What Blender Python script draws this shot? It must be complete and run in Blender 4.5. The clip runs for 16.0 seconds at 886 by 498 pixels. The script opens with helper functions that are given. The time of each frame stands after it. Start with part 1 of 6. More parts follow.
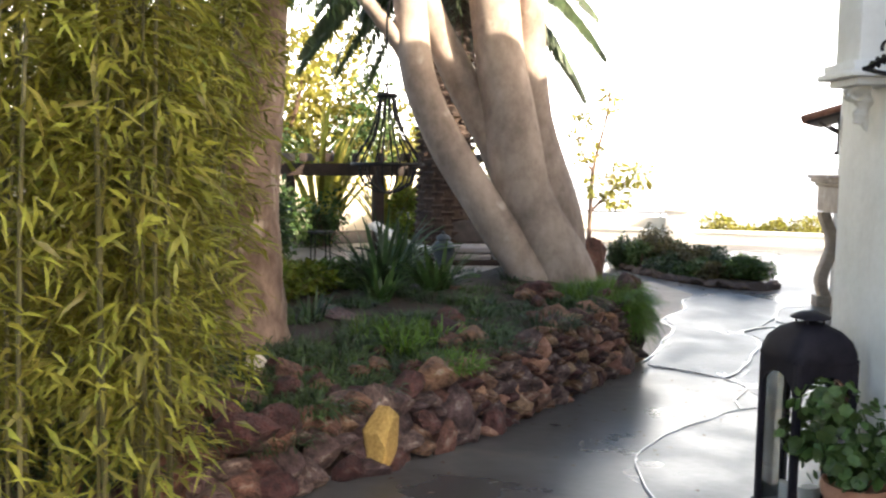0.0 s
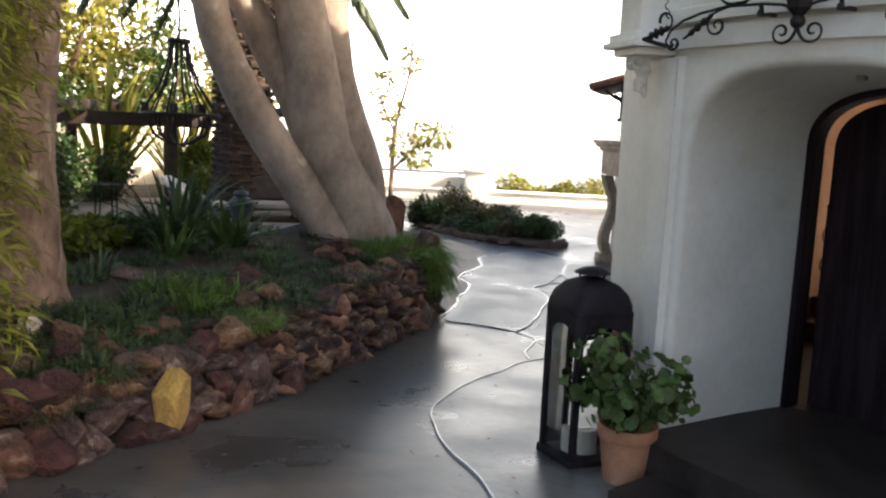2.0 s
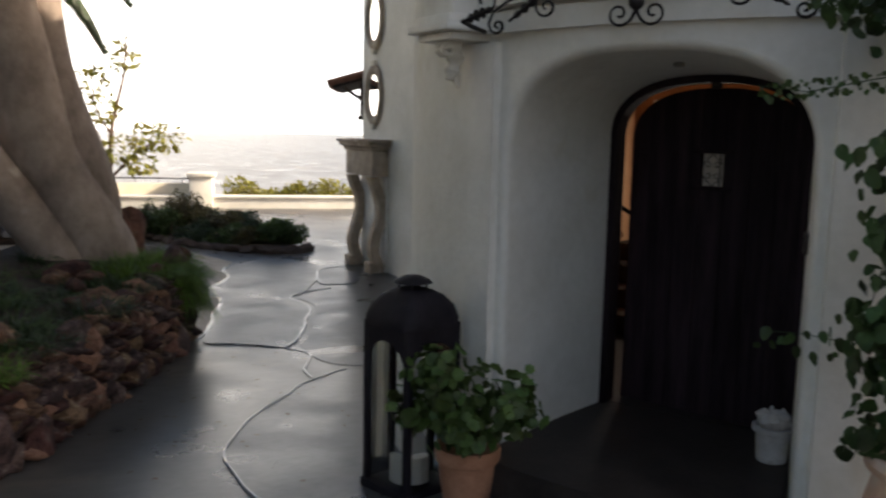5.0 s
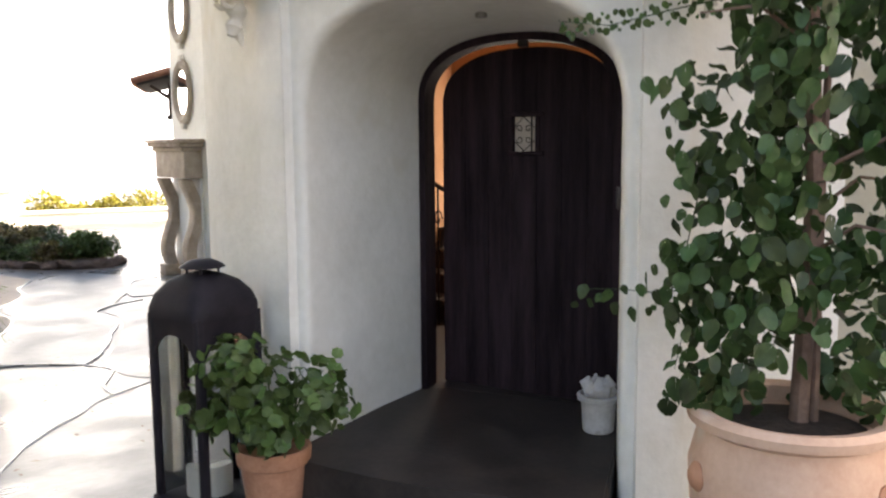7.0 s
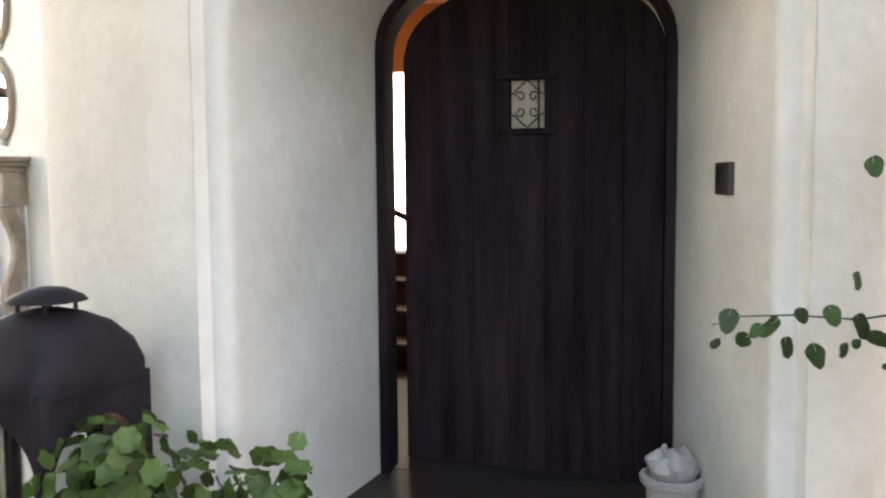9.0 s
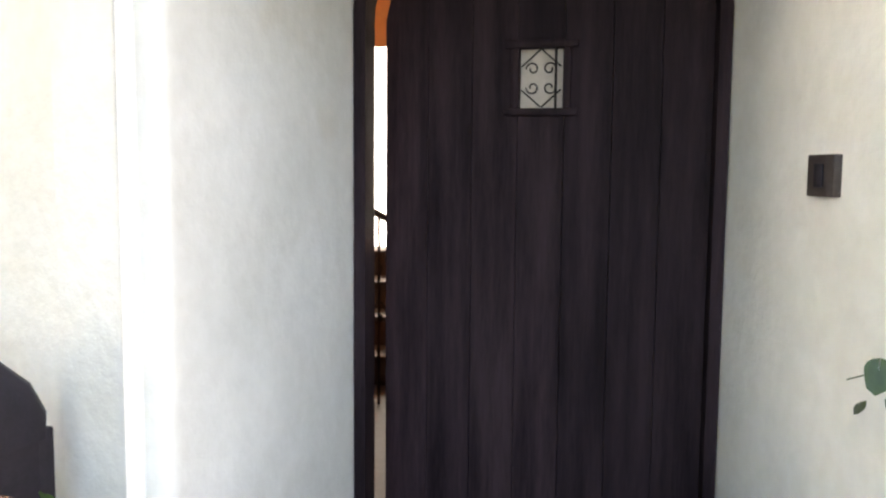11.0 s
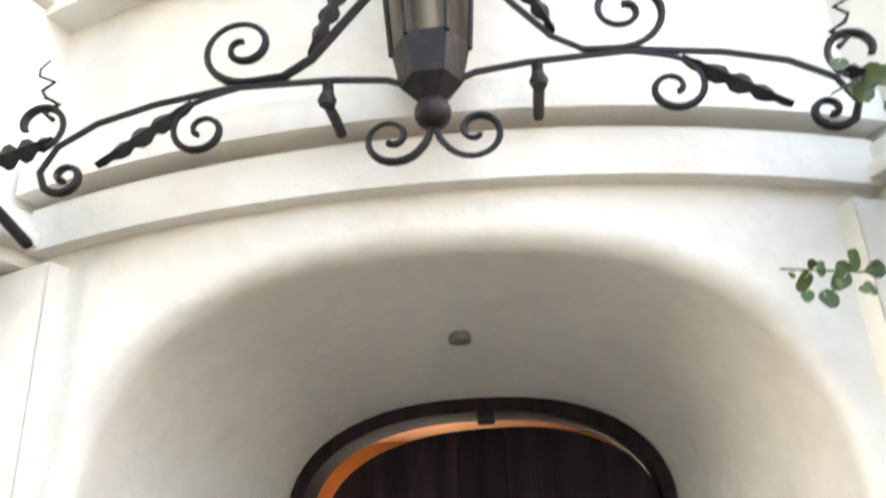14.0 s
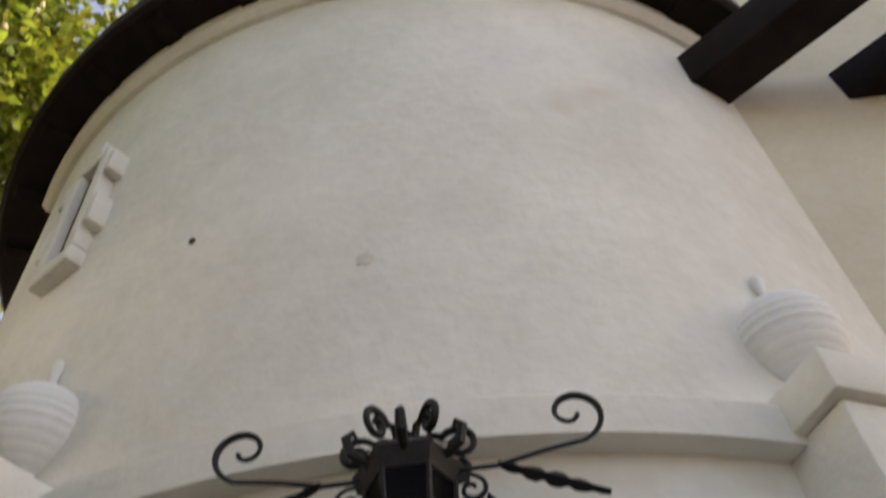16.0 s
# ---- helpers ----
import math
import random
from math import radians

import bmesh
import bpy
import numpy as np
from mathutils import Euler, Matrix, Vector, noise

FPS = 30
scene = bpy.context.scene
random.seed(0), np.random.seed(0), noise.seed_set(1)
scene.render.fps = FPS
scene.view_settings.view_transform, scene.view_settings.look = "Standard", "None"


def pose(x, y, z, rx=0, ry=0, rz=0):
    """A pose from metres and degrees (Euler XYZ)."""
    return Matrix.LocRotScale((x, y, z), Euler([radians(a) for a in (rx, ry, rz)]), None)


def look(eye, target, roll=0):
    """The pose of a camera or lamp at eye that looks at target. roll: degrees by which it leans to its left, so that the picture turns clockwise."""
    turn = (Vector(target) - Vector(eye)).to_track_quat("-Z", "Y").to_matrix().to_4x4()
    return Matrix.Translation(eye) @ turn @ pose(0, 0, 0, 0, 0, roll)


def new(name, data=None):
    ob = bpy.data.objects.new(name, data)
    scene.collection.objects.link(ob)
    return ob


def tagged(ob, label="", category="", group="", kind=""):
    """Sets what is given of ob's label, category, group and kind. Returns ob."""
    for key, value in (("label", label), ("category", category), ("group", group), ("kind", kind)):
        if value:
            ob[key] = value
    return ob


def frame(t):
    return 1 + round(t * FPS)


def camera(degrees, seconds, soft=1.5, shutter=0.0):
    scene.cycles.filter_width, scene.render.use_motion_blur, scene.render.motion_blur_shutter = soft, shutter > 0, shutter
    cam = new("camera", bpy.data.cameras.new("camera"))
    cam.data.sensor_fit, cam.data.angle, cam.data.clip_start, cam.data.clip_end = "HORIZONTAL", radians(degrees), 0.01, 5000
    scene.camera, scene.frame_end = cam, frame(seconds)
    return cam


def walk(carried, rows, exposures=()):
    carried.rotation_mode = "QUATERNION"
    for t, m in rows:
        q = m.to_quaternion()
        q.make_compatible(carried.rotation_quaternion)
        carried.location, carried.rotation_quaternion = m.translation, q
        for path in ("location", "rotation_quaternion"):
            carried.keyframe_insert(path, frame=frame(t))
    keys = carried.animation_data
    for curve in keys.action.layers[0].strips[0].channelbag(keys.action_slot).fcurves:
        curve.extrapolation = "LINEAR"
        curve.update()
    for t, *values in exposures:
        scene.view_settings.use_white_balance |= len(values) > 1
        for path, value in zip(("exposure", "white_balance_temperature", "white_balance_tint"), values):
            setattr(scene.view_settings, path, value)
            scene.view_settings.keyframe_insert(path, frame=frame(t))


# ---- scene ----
cam = camera(55.2, 16.0, soft=2.2, shutter=0.4)
PATH = [
    (0, (2.47, -5.509, 1.904), (0.658, -4.69, 1.693), 0.3),
    (0.5, (2.534, -5.498, 1.906), (0.754, -4.611, 1.7), 1.2),
    (1, (2.589, -5.499, 1.904), (0.829, -4.577, 1.678), 1.7),
    (1.5, (2.587, -5.463, 1.901), (0.901, -4.417, 1.651), 2.5),
    (2, (2.44, -5.459, 1.887), (0.877, -4.248, 1.589), 2.4),
    (2.5, (2.24, -5.445, 1.869), (0.691, -4.215, 1.573), 1.4),
    (3, (1.964, -5.379, 1.87), (0.39, -4.184, 1.562), 0.1),
    (3.5, (1.721, -5.388, 1.866), (0.198, -4.124, 1.575), -0.6),
    (4, (1.554, -5.439, 1.855), (0.015, -4.193, 1.575), -0.9),
    (4.5, (1.526, -5.391, 1.836), (0.184, -3.929, 1.588), -0.2),
    (5, (1.551, -5.358, 1.833), (0.467, -3.7, 1.557), 1.2),
    (5.2, (1.556, -5.327, 1.827), (0.536, -3.628, 1.554), 1.4),
    (7.3, (1.49, -4.65, 1.45), (0.745, -2.812, 1.2), -0.6),
    (7.5, (1.43, -4.46, 1.358), (0.568, -2.678, 1.151), -2.8),
    (8, (0.845, -4.118, 1.295), (0.195, -2.241, 1.087), 0.0),
    (8.5, (0.568, -3.819, 1.30), (0.064, -1.896, 1.107), -0.8),
    (9, (0.39, -3.57, 1.294), (-0.01, -1.615, 1.133), -0.5),
    (11.3, (0.059, -2.858, 1.305), (-0.165, -0.879, 1.115), -0.0),
    (11.5, (0.08, -2.831, 1.306), (-0.104, -0.845, 1.166), -0.8),
    (12, (0.124, -2.793, 1.32), (-0.051, -0.801, 1.287), -0.9),
    (12.5, (0.157, -2.772, 1.355), (-0.044, -0.788, 1.513), -1.4),
    (13, (0.17, -2.77, 1.381), (-0.032, -0.811, 1.733), 1.0),
    (13.3, (0.155, -2.812, 1.42), (-0.102, -0.869, 1.822), -1.4),
    (13.7, (0.168, -2.817, 1.488), (-0.046, -0.95, 2.175), -2.9),
    (14, (0.16, -2.832, 1.529), (0.005, -1.006, 2.333), -2.5),
    (14.5, (0.167, -2.868, 1.586), (0.005, -1.117, 2.538), 0.1),
    (15, (0.166, -2.91, 1.646), (0.044, -1.259, 2.775), -0.8),
    (15.2, (0.171, -2.926, 1.665), (0.058, -1.302, 2.845), -1.3),
    (15.4, (0.181, -2.944, 1.7), (0.109, -1.42, 2.993), -3.3),
    (15.6, (0.18, -2.946, 1.737), (0.119, -1.504, 3.122), -4.0),
    (16, (0.18, -2.994, 1.787), (0.165, -1.706, 3.317), -6.5),
]
EXPOSURES = [(0, 2.1, 6900, 12), (0.5, 2.45, 6900, 12), (1.0, 2.55, 6900, 12), (1.6, 2.05, 7000, 13), (2.2, 1.32, 7000, 13), (4.2, 1.1, 7200, 13), (5.2, 0.52, 7200, 14), (7.3, 2.62, 7700, 17), (7.6, 2.72, 7700, 17), (8.0, 2.35, 7800, 17), (8.5, 2.75, 7700, 16), (9.0, 2.9, 7700, 16),
             (11.5, 4.15, 7500, 14), (12.0, 5.3, 7400, 15), (12.5, 5.5, 7400, 14), (13.0, 5.15, 7400, 14), (13.2, 4.9, 7500, 15), (13.6, 4.4, 7600, 15), (14.2, 3.1, 7800, 16), (14.8, 2.42, 7900, 20), (15.6, 2.42, 8100, 19), (16, 1.5, 8100, 19)]
walk(cam, [(t, look(eye, target, roll)) for t, eye, target, roll in PATH], EXPOSURES)

# ---- world, sun, exposure ----
world = bpy.data.worlds.new("sky")
scene.world = world
world.use_nodes = True
wn = world.node_tree
sky = wn.nodes.new("ShaderNodeTexSky")
sky.sky_type, sky.sun_disc = "NISHITA", False
SUN_EL, SUN_AZ = radians(28), radians(58)      # azimuth from +y towards +x
sky.sun_elevation, sky.sun_rotation = SUN_EL, SUN_AZ
sky.air_density, sky.dust_density, sky.ozone_density = 1.0, 4.0, 0.6
bg = wn.nodes["Background"]
bg.inputs[1].default_value = 0.15
wn.links.new(sky.outputs[0], bg.inputs[0])
sun = new("sun", bpy.data.lights.new("sun", "SUN"))
sun.data.energy, sun.data.angle, sun.data.color = 5.0, radians(0.6), (1.0, 0.9, 0.74)
toward = Vector((math.sin(SUN_AZ) * math.cos(SUN_EL), math.cos(SUN_AZ) * math.cos(SUN_EL), math.sin(SUN_EL)))
sun.matrix_world = look(toward * 60, (0, 0, 0))


# ---- helpers ----
def mesh_object(name, bm, material):
    me = bpy.data.meshes.new(name)
    bmesh.ops.recalc_face_normals(bm, faces=bm.faces)
    bm.to_mesh(me)
    bm.free()
    me.materials.append(material)
    return new(name, me)


def smooth(ob, angle=40):
    ob.data.polygons.foreach_set("use_smooth", [True] * len(ob.data.polygons))
    ob.data.set_sharp_from_angle(angle=radians(angle))
    return ob


def part(name, bm, material, parent, label="", soft=True):
    ob = mesh_object(name, bm, material)
    if soft:
        smooth(ob)
    ob.parent = parent
    return tagged(ob, label)


def thing(name, at, label, category, group="", kind="", turn=0):
    ob = new(name)
    ob.empty_display_size = 0.1
    ob.matrix_basis = pose(*at, 0, 0, turn)
    return tagged(ob, label, category, group, kind)


def fixed(name, bm, material, label="", category="", kind="structure", soft=True):
    ob = mesh_object(name, bm, material)
    if soft:
        smooth(ob)
    return tagged(ob, label, category, "", kind)


def box(bm, x0, x1, y0, y1, z0, z1, bevel=0.0, m=None):
    made = bmesh.ops.create_cube(bm, size=1)["verts"]
    bmesh.ops.scale(bm, vec=(x1 - x0, y1 - y0, z1 - z0), verts=made)
    bmesh.ops.translate(bm, vec=((x0 + x1) / 2, (y0 + y1) / 2, (z0 + z1) / 2), verts=made)
    if bevel:
        edges = list({e for v in made for e in v.link_edges})
        got = bmesh.ops.bevel(bm, geom=edges, offset=bevel, segments=2, affect="EDGES", profile=0.5)
        made = list({v for v in made if v.is_valid} | set(got["verts"]))
    if m is not None:
        bmesh.ops.transform(bm, matrix=m, verts=[v for v in made if v.is_valid])
    return bm


def tube(bm, points, radii, sides=8, flat=1.0, wobble=0.0, closed=True):
    """A swept tube through points; flat squeezes it sideways, wobble roughens it."""
    pts = [Vector(p) for p in points]
    if not hasattr(radii, "__len__"):
        radii = [radii] * len(pts)
    rings, side = [], None
    for i, p in enumerate(pts):
        d = (pts[min(i + 1, len(pts) - 1)] - pts[max(i - 1, 0)]).normalized()
        if side is None:
            side = d.orthogonal().normalized()
        side = (side - d * side.dot(d)).normalized()
        up = d.cross(side)
        ring = []
        for k in range(sides):
            a = 2 * math.pi * k / sides
            r = radii[i]
            if wobble:
                r *= 1 + wobble * noise.noise(Vector((math.cos(a) * 1.3, math.sin(a) * 1.3, i * 0.35 + p.x * 3)))
            ring.append(bm.verts.new(p + side * math.cos(a) * r + up * math.sin(a) * r * flat))
        rings.append(ring)
    for a, b in zip(rings, rings[1:]):
        for k in range(sides):
            bm.faces.new((a[k], a[(k + 1) % sides], b[(k + 1) % sides], b[k]))
    if closed:
        bm.faces.new(rings[0][::-1])
        bm.faces.new(rings[-1])
    return bm


def lathe(bm, profile, sides=28, at=(0, 0, 0), ripple=0.0, count=0):
    """A turned shape from (radius, height) pairs; ripple and count flute it."""
    rings = []
    for r, z in profile:
        ring = []
        for k in range(sides):
            a = 2 * math.pi * k / sides
            rr = max(r, 0.0005) * (1 + (ripple * math.cos(count * a) if count else 0))
            ring.append(bm.verts.new((at[0] + rr * math.cos(a), at[1] + rr * math.sin(a), at[2] + z)))
        rings.append(ring)
    for a, b in zip(rings, rings[1:]):
        for k in range(sides):
            bm.faces.new((a[k], a[(k + 1) % sides], b[(k + 1) % sides], b[k]))
    bm.faces.new(rings[0][::-1])
    bm.faces.new(rings[-1])
    return bm


def leaf_mesh(name, bases, dirs, ups, lengths, widths, material, curl=0.15):
    """Many small folded leaves in one mesh: each has a midrib and two halves that bend down at the tip."""
    n = len(bases)
    b, d, u = (np.asarray(a, float) for a in (bases, dirs, ups))
    d = d / (np.linalg.norm(d, axis=1, keepdims=True) + 1e-9)
    s = np.cross(d, u)
    s /= np.linalg.norm(s, axis=1, keepdims=True) + 1e-9
    u = np.cross(s, d)
    L, W = np.asarray(lengths, float).reshape(-1, 1), np.asarray(widths, float).reshape(-1, 1)
    mid = b + d * L * 0.45
    tip = b + d * L - u * L * curl
    verts = np.stack([b, mid + s * W + u * W * 0.35, tip, mid - s * W + u * W * 0.35, mid], 1).reshape(-1, 3)
    i = np.arange(n).reshape(-1, 1) * 5
    faces = np.concatenate([i + np.array([[0, 1, 4]]), i + np.array([[1, 2, 4]]), i + np.array([[4, 2, 3]]), i + np.array([[0, 4, 3]])], 1).reshape(-1, 3)
    me = bpy.data.meshes.new(name)
    me.vertices.add(len(verts))
    me.vertices.foreach_set("co", verts.ravel())
    me.loops.add(faces.size)
    me.loops.foreach_set("vertex_index", faces.ravel().astype(np.int32))
    me.polygons.add(len(faces))
    me.polygons.foreach_set("loop_start", np.arange(0, faces.size, 3, dtype=np.int32))
    me.update(calc_edges=True)
    me.materials.append(material)
    return new(name, me)


def clump(n, centre, radii, seed, shell=0.55):
    """Random points in a lumpy ellipsoid, thicker towards its skin, with the way out from its middle."""
    r = np.random.RandomState(seed)
    v = r.normal(size=(n, 3))
    v /= np.linalg.norm(v, axis=1, keepdims=True)
    lump = 1 + 0.22 * np.sin(v[:, :1] * 5 + seed) * np.cos(v[:, 1:2] * 4 + seed * 2) + 0.12 * np.sin(v[:, 2:3] * 9 + seed)
    p = v * (shell + (1 - shell) * r.rand(n, 1)) * lump * np.asarray(radii)
    return p + np.asarray(centre), v + r.normal(size=(n, 3)) * 0.55


def foliage(name, centres, radii, count, length, width, material, parent, seed=1, label="", droop=0.2, kind="stuff"):
    P, D = [], []
    for k, (c, rad) in enumerate(zip(centres, radii)):
        p, d = clump(count, c, rad, seed * 97 + k)
        P.append(p), D.append(d)
    P, D = np.concatenate(P), np.concatenate(D)
    r = np.random.RandomState(seed)
    D[:, 2] -= droop
    U = np.array([[0, 0, 1.0]]) + r.normal(size=P.shape) * 0.5
    k = 0.6 + 0.8 * r.rand(len(P))
    ob = leaf_mesh(name, P, D, U, length * k, width * k, material)
    ob.parent = parent
    return tagged(ob, label, kind=kind)


# ---- materials ----
def material(name, dark, light, scale=6.0, rough=0.8, bump=0.3, fine=60.0, metal=0.0, spots=None, rough_var=0.1, stretch=(1, 1, 1), per_object=0.0, per_island=0.0, translucent=0.0, bump_distance=0.01, specular=0.5):
    m = bpy.data.materials.new(name)
    m.use_nodes = True
    nt = m.node_tree
    N, L = nt.nodes, nt.links
    bsdf = N["Principled BSDF"]
    co, mp = N.new("ShaderNodeTexCoord"), N.new("ShaderNodeMapping")
    mp.inputs["Scale"].default_value = stretch
    L.new(co.outputs["Object"], mp.inputs["Vector"])

    def tex(s, detail, rough_=0.6):
        t = N.new("ShaderNodeTexNoise")
        t.inputs["Scale"].default_value, t.inputs["Detail"].default_value, t.inputs["Roughness"].default_value = s, detail, rough_
        L.new(mp.outputs[0], t.inputs["Vector"])
        return t

    big, small = tex(scale, 5), tex(fine, 4)
    mixf = N.new("ShaderNodeMath")
    mixf.operation = "MULTIPLY_ADD"
    L.new(small.outputs[0], mixf.inputs[0])
    mixf.inputs[1].default_value = 0.35
    L.new(big.outputs[0], mixf.inputs[2])
    ramp = N.new("ShaderNodeValToRGB")
    ramp.color_ramp.elements[0].position, ramp.color_ramp.elements[1].position = 0.48, 0.86
    ramp.color_ramp.elements[0].color, ramp.color_ramp.elements[1].color = (*dark, 1), (*light, 1)
    L.new(mixf.outputs[0], ramp.inputs[0])
    colour = ramp.outputs[0]
    if spots:
        patch, col, amount = tex(spots[1], 3), spots[0], spots[2]
        sr = N.new("ShaderNodeValToRGB")
        sr.color_ramp.elements[0].position, sr.color_ramp.elements[1].position = 0.62 - amount, 0.7 - amount * 0.6
        L.new(patch.outputs[0], sr.inputs[0])
        mx = N.new("ShaderNodeMix")
        mx.data_type = "RGBA"
        L.new(sr.outputs[0], mx.inputs[0])
        L.new(colour, mx.inputs[6])
        mx.inputs[7].default_value = (*col, 1)
        colour = mx.outputs[2]
    if per_object or per_island:
        hsv = N.new("ShaderNodeHueSaturation")
        if per_object:
            src = N.new("ShaderNodeObjectInfo").outputs["Random"]
        else:
            src = N.new("ShaderNodeNewGeometry").outputs["Random Per Island"]
        mr = N.new("ShaderNodeMapRange")
        k = per_object or per_island
        mr.inputs[3].default_value, mr.inputs[4].default_value = 1 - k, 1 + k
        L.new(src, mr.inputs[0])
        L.new(mr.outputs[0], hsv.inputs["Value"])
        mh = N.new("ShaderNodeMapRange")
        mh.inputs[3].default_value, mh.inputs[4].default_value = 0.5 - 0.05 * k, 0.5 + 0.04 * k
        L.new(src, mh.inputs[0])
        L.new(mh.outputs[0], hsv.inputs["Hue"])
        L.new(colour, hsv.inputs["Color"])
        colour = hsv.outputs[0]
    L.new(colour, bsdf.inputs["Base Color"])
    mr = N.new("ShaderNodeMapRange")
    mr.inputs[3].default_value, mr.inputs[4].default_value = max(rough - rough_var, 0.02), min(rough + rough_var, 1)
    L.new(big.outputs[0], mr.inputs[0])
    L.new(mr.outputs[0], bsdf.inputs["Roughness"])
    bsdf.inputs["Metallic"].default_value, bsdf.inputs["Specular IOR Level"].default_value = metal, specular
    if bump:
        bp = N.new("ShaderNodeBump")
        bp.inputs["Strength"].default_value, bp.inputs["Distance"].default_value = bump, bump_distance
        L.new(mixf.outputs[0], bp.inputs["Height"])
        L.new(bp.outputs[0], bsdf.inputs["Normal"])
    if translucent:
        tr, ad = N.new("ShaderNodeBsdfTranslucent"), N.new("ShaderNodeMixShader")
        L.new(colour, tr.inputs[0])
        ad.inputs[0].default_value = translucent
        L.new(bsdf.outputs[0], ad.inputs[1])
        L.new(tr.outputs[0], ad.inputs[2])
        L.new(ad.outputs[0], N["Material Output"].inputs[0])
    return m


def glowing(name, colour, strength):
    m = bpy.data.materials.new(name)
    m.use_nodes = True
    b = m.node_tree.nodes["Principled BSDF"]
    b.inputs["Base Color"].default_value = (*colour, 1)
    b.inputs["Emission Color"].default_value, b.inputs["Emission Strength"].default_value = (*colour, 1), strength
    return m


def glassy(name, colour=(0.9, 0.92, 0.9), rough=0.05, ior=1.45):
    m = bpy.data.materials.new(name)
    m.use_nodes = True
    b = m.node_tree.nodes["Principled BSDF"]
    b.inputs["Base Color"].default_value = (*colour, 1)
    b.inputs["Roughness"].default_value, b.inputs["Transmission Weight"].default_value, b.inputs["IOR"].default_value = rough, 1.0, ior
    return m


STUCCO = material("stucco", (0.68, 0.66, 0.60), (0.83, 0.81, 0.76), 1.3, 0.9, 0.45, 16, spots=((0.70, 0.66, 0.57), 1.1, -0.02), bump_distance=0.03)
STUCCO_WARM = material("stucco_warm", (0.62, 0.55, 0.42), (0.74, 0.68, 0.55), 1.4, 0.9, 0.35, 28, bump_distance=0.02)
PLANTER_GREY = material("greyed_white_ceramic", (0.40, 0.375, 0.36), (0.60, 0.575, 0.56), 7, 0.7, 0.4, 50, spots=((0.34, 0.31, 0.29), 5.0, 0.0))
CASTSTONE = material("cast_stone", (0.58, 0.54, 0.46), (0.70, 0.67, 0.60), 5, 0.85, 0.3, 50)
MANTEL_STONE = material("weathered_beige_stone", (0.27, 0.215, 0.17), (0.46, 0.38, 0.31), 4, 0.85, 0.5, 40, spots=((0.50, 0.44, 0.37), 2.5, 0.0))
PLASTER_WHITE = material("white_plaster", (0.72, 0.72, 0.71), (0.82, 0.82, 0.81), 4, 0.85, 0.2, 60)
CONCRETE = material("wet_concrete", (0.038, 0.037, 0.038), (0.115, 0.111, 0.108), 0.8, 0.31, 0.55, 7, rough_var=0.22, spots=((0.17, 0.145, 0.12), 0.7, 0.06), bump_distance=0.012, specular=0.42)
FLAGSTONE = material("flagstone", (0.036, 0.037, 0.04), (0.125, 0.125, 0.126), 1.5, 0.34, 0.7, 11, rough_var=0.24, per_object=0.3, bump_distance=0.012)
SANDSTONE = material("pale_flagstone", (0.34, 0.27, 0.20), (0.46, 0.38, 0.29), 2, 0.6, 0.3, 20, per_object=0.1)
SLATE = material("dark_slate", (0.021, 0.017, 0.016), (0.052, 0.042, 0.038), 3, 0.55, 0.3, 30, specular=0.25)
SOIL = material("soil", (0.013, 0.0085, 0.006), (0.045, 0.028, 0.019), 5, 0.95, 0.9, 40, bump_distance=0.03)
ROCK = material("red_rock", (0.036, 0.016, 0.013), (0.21, 0.095, 0.07), 1.3, 0.88, 1.0, 6, per_object=0.65, spots=((0.24, 0.165, 0.135), 1.1, 0.02), bump_distance=0.12)
ROCK_GREY = material("purple_grey_rock", (0.042, 0.025, 0.025), (0.185, 0.115, 0.105), 1.6, 0.9, 1.0, 7, per_object=0.4, spots=((0.28, 0.22, 0.195), 1.3, 0.01), bump_distance=0.1)
ROCK_YELLOW = material("yellow_rock", (0.34, 0.20, 0.05), (0.62, 0.42, 0.14), 6, 0.85, 0.8, 30, bump_distance=0.03)
ROCK_PALE = material("pale_rock", (0.42, 0.36, 0.32), (0.66, 0.60, 0.55), 7, 0.85, 0.8, 30, bump_distance=0.02)
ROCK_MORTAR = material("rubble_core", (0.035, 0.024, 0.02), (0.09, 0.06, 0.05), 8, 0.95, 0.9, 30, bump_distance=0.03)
ROCK_SALMON = material("salmon_rock", (0.22, 0.10, 0.065), (0.44, 0.24, 0.17), 3, 0.85, 0.8, 20, per_object=0.3, bump_distance=0.04)
ROCK_OCHRE = material("ochre_brown_rock", (0.10, 0.055, 0.035), (0.32, 0.19, 0.12), 2.5, 0.85, 0.9, 16, per_object=0.35, spots=((0.40, 0.33, 0.27), 2.2, 0.02), bump_distance=0.05)
IRON = material("wrought_iron", (0.007, 0.006, 0.007), (0.022, 0.019, 0.021), 12, 0.5, 0.35, 90, metal=0.2, specular=0.3)
LANTERN_METAL = material("black_painted_metal", (0.009, 0.0075, 0.011), (0.021, 0.018, 0.024), 8, 0.6, 0.15, 90, specular=0.18)
DOOR_WOOD = material("dark_door_wood", (0.009, 0.0055, 0.0075), (0.034, 0.022, 0.027), 2.2, 0.66, 0.5, 22, stretch=(6, 6, 0.5), per_object=0.3, specular=0.1)
BEAM_WOOD = material("dark_beam_wood", (0.016, 0.009, 0.007), (0.05, 0.03, 0.022), 2, 0.7, 0.5, 25, stretch=(3, 3, 3))
EAVE_WOOD = material("black_stained_timber", (0.007, 0.004, 0.0035), (0.022, 0.013, 0.011), 2, 0.75, 0.5, 25, stretch=(3, 3, 3), specular=0.15)
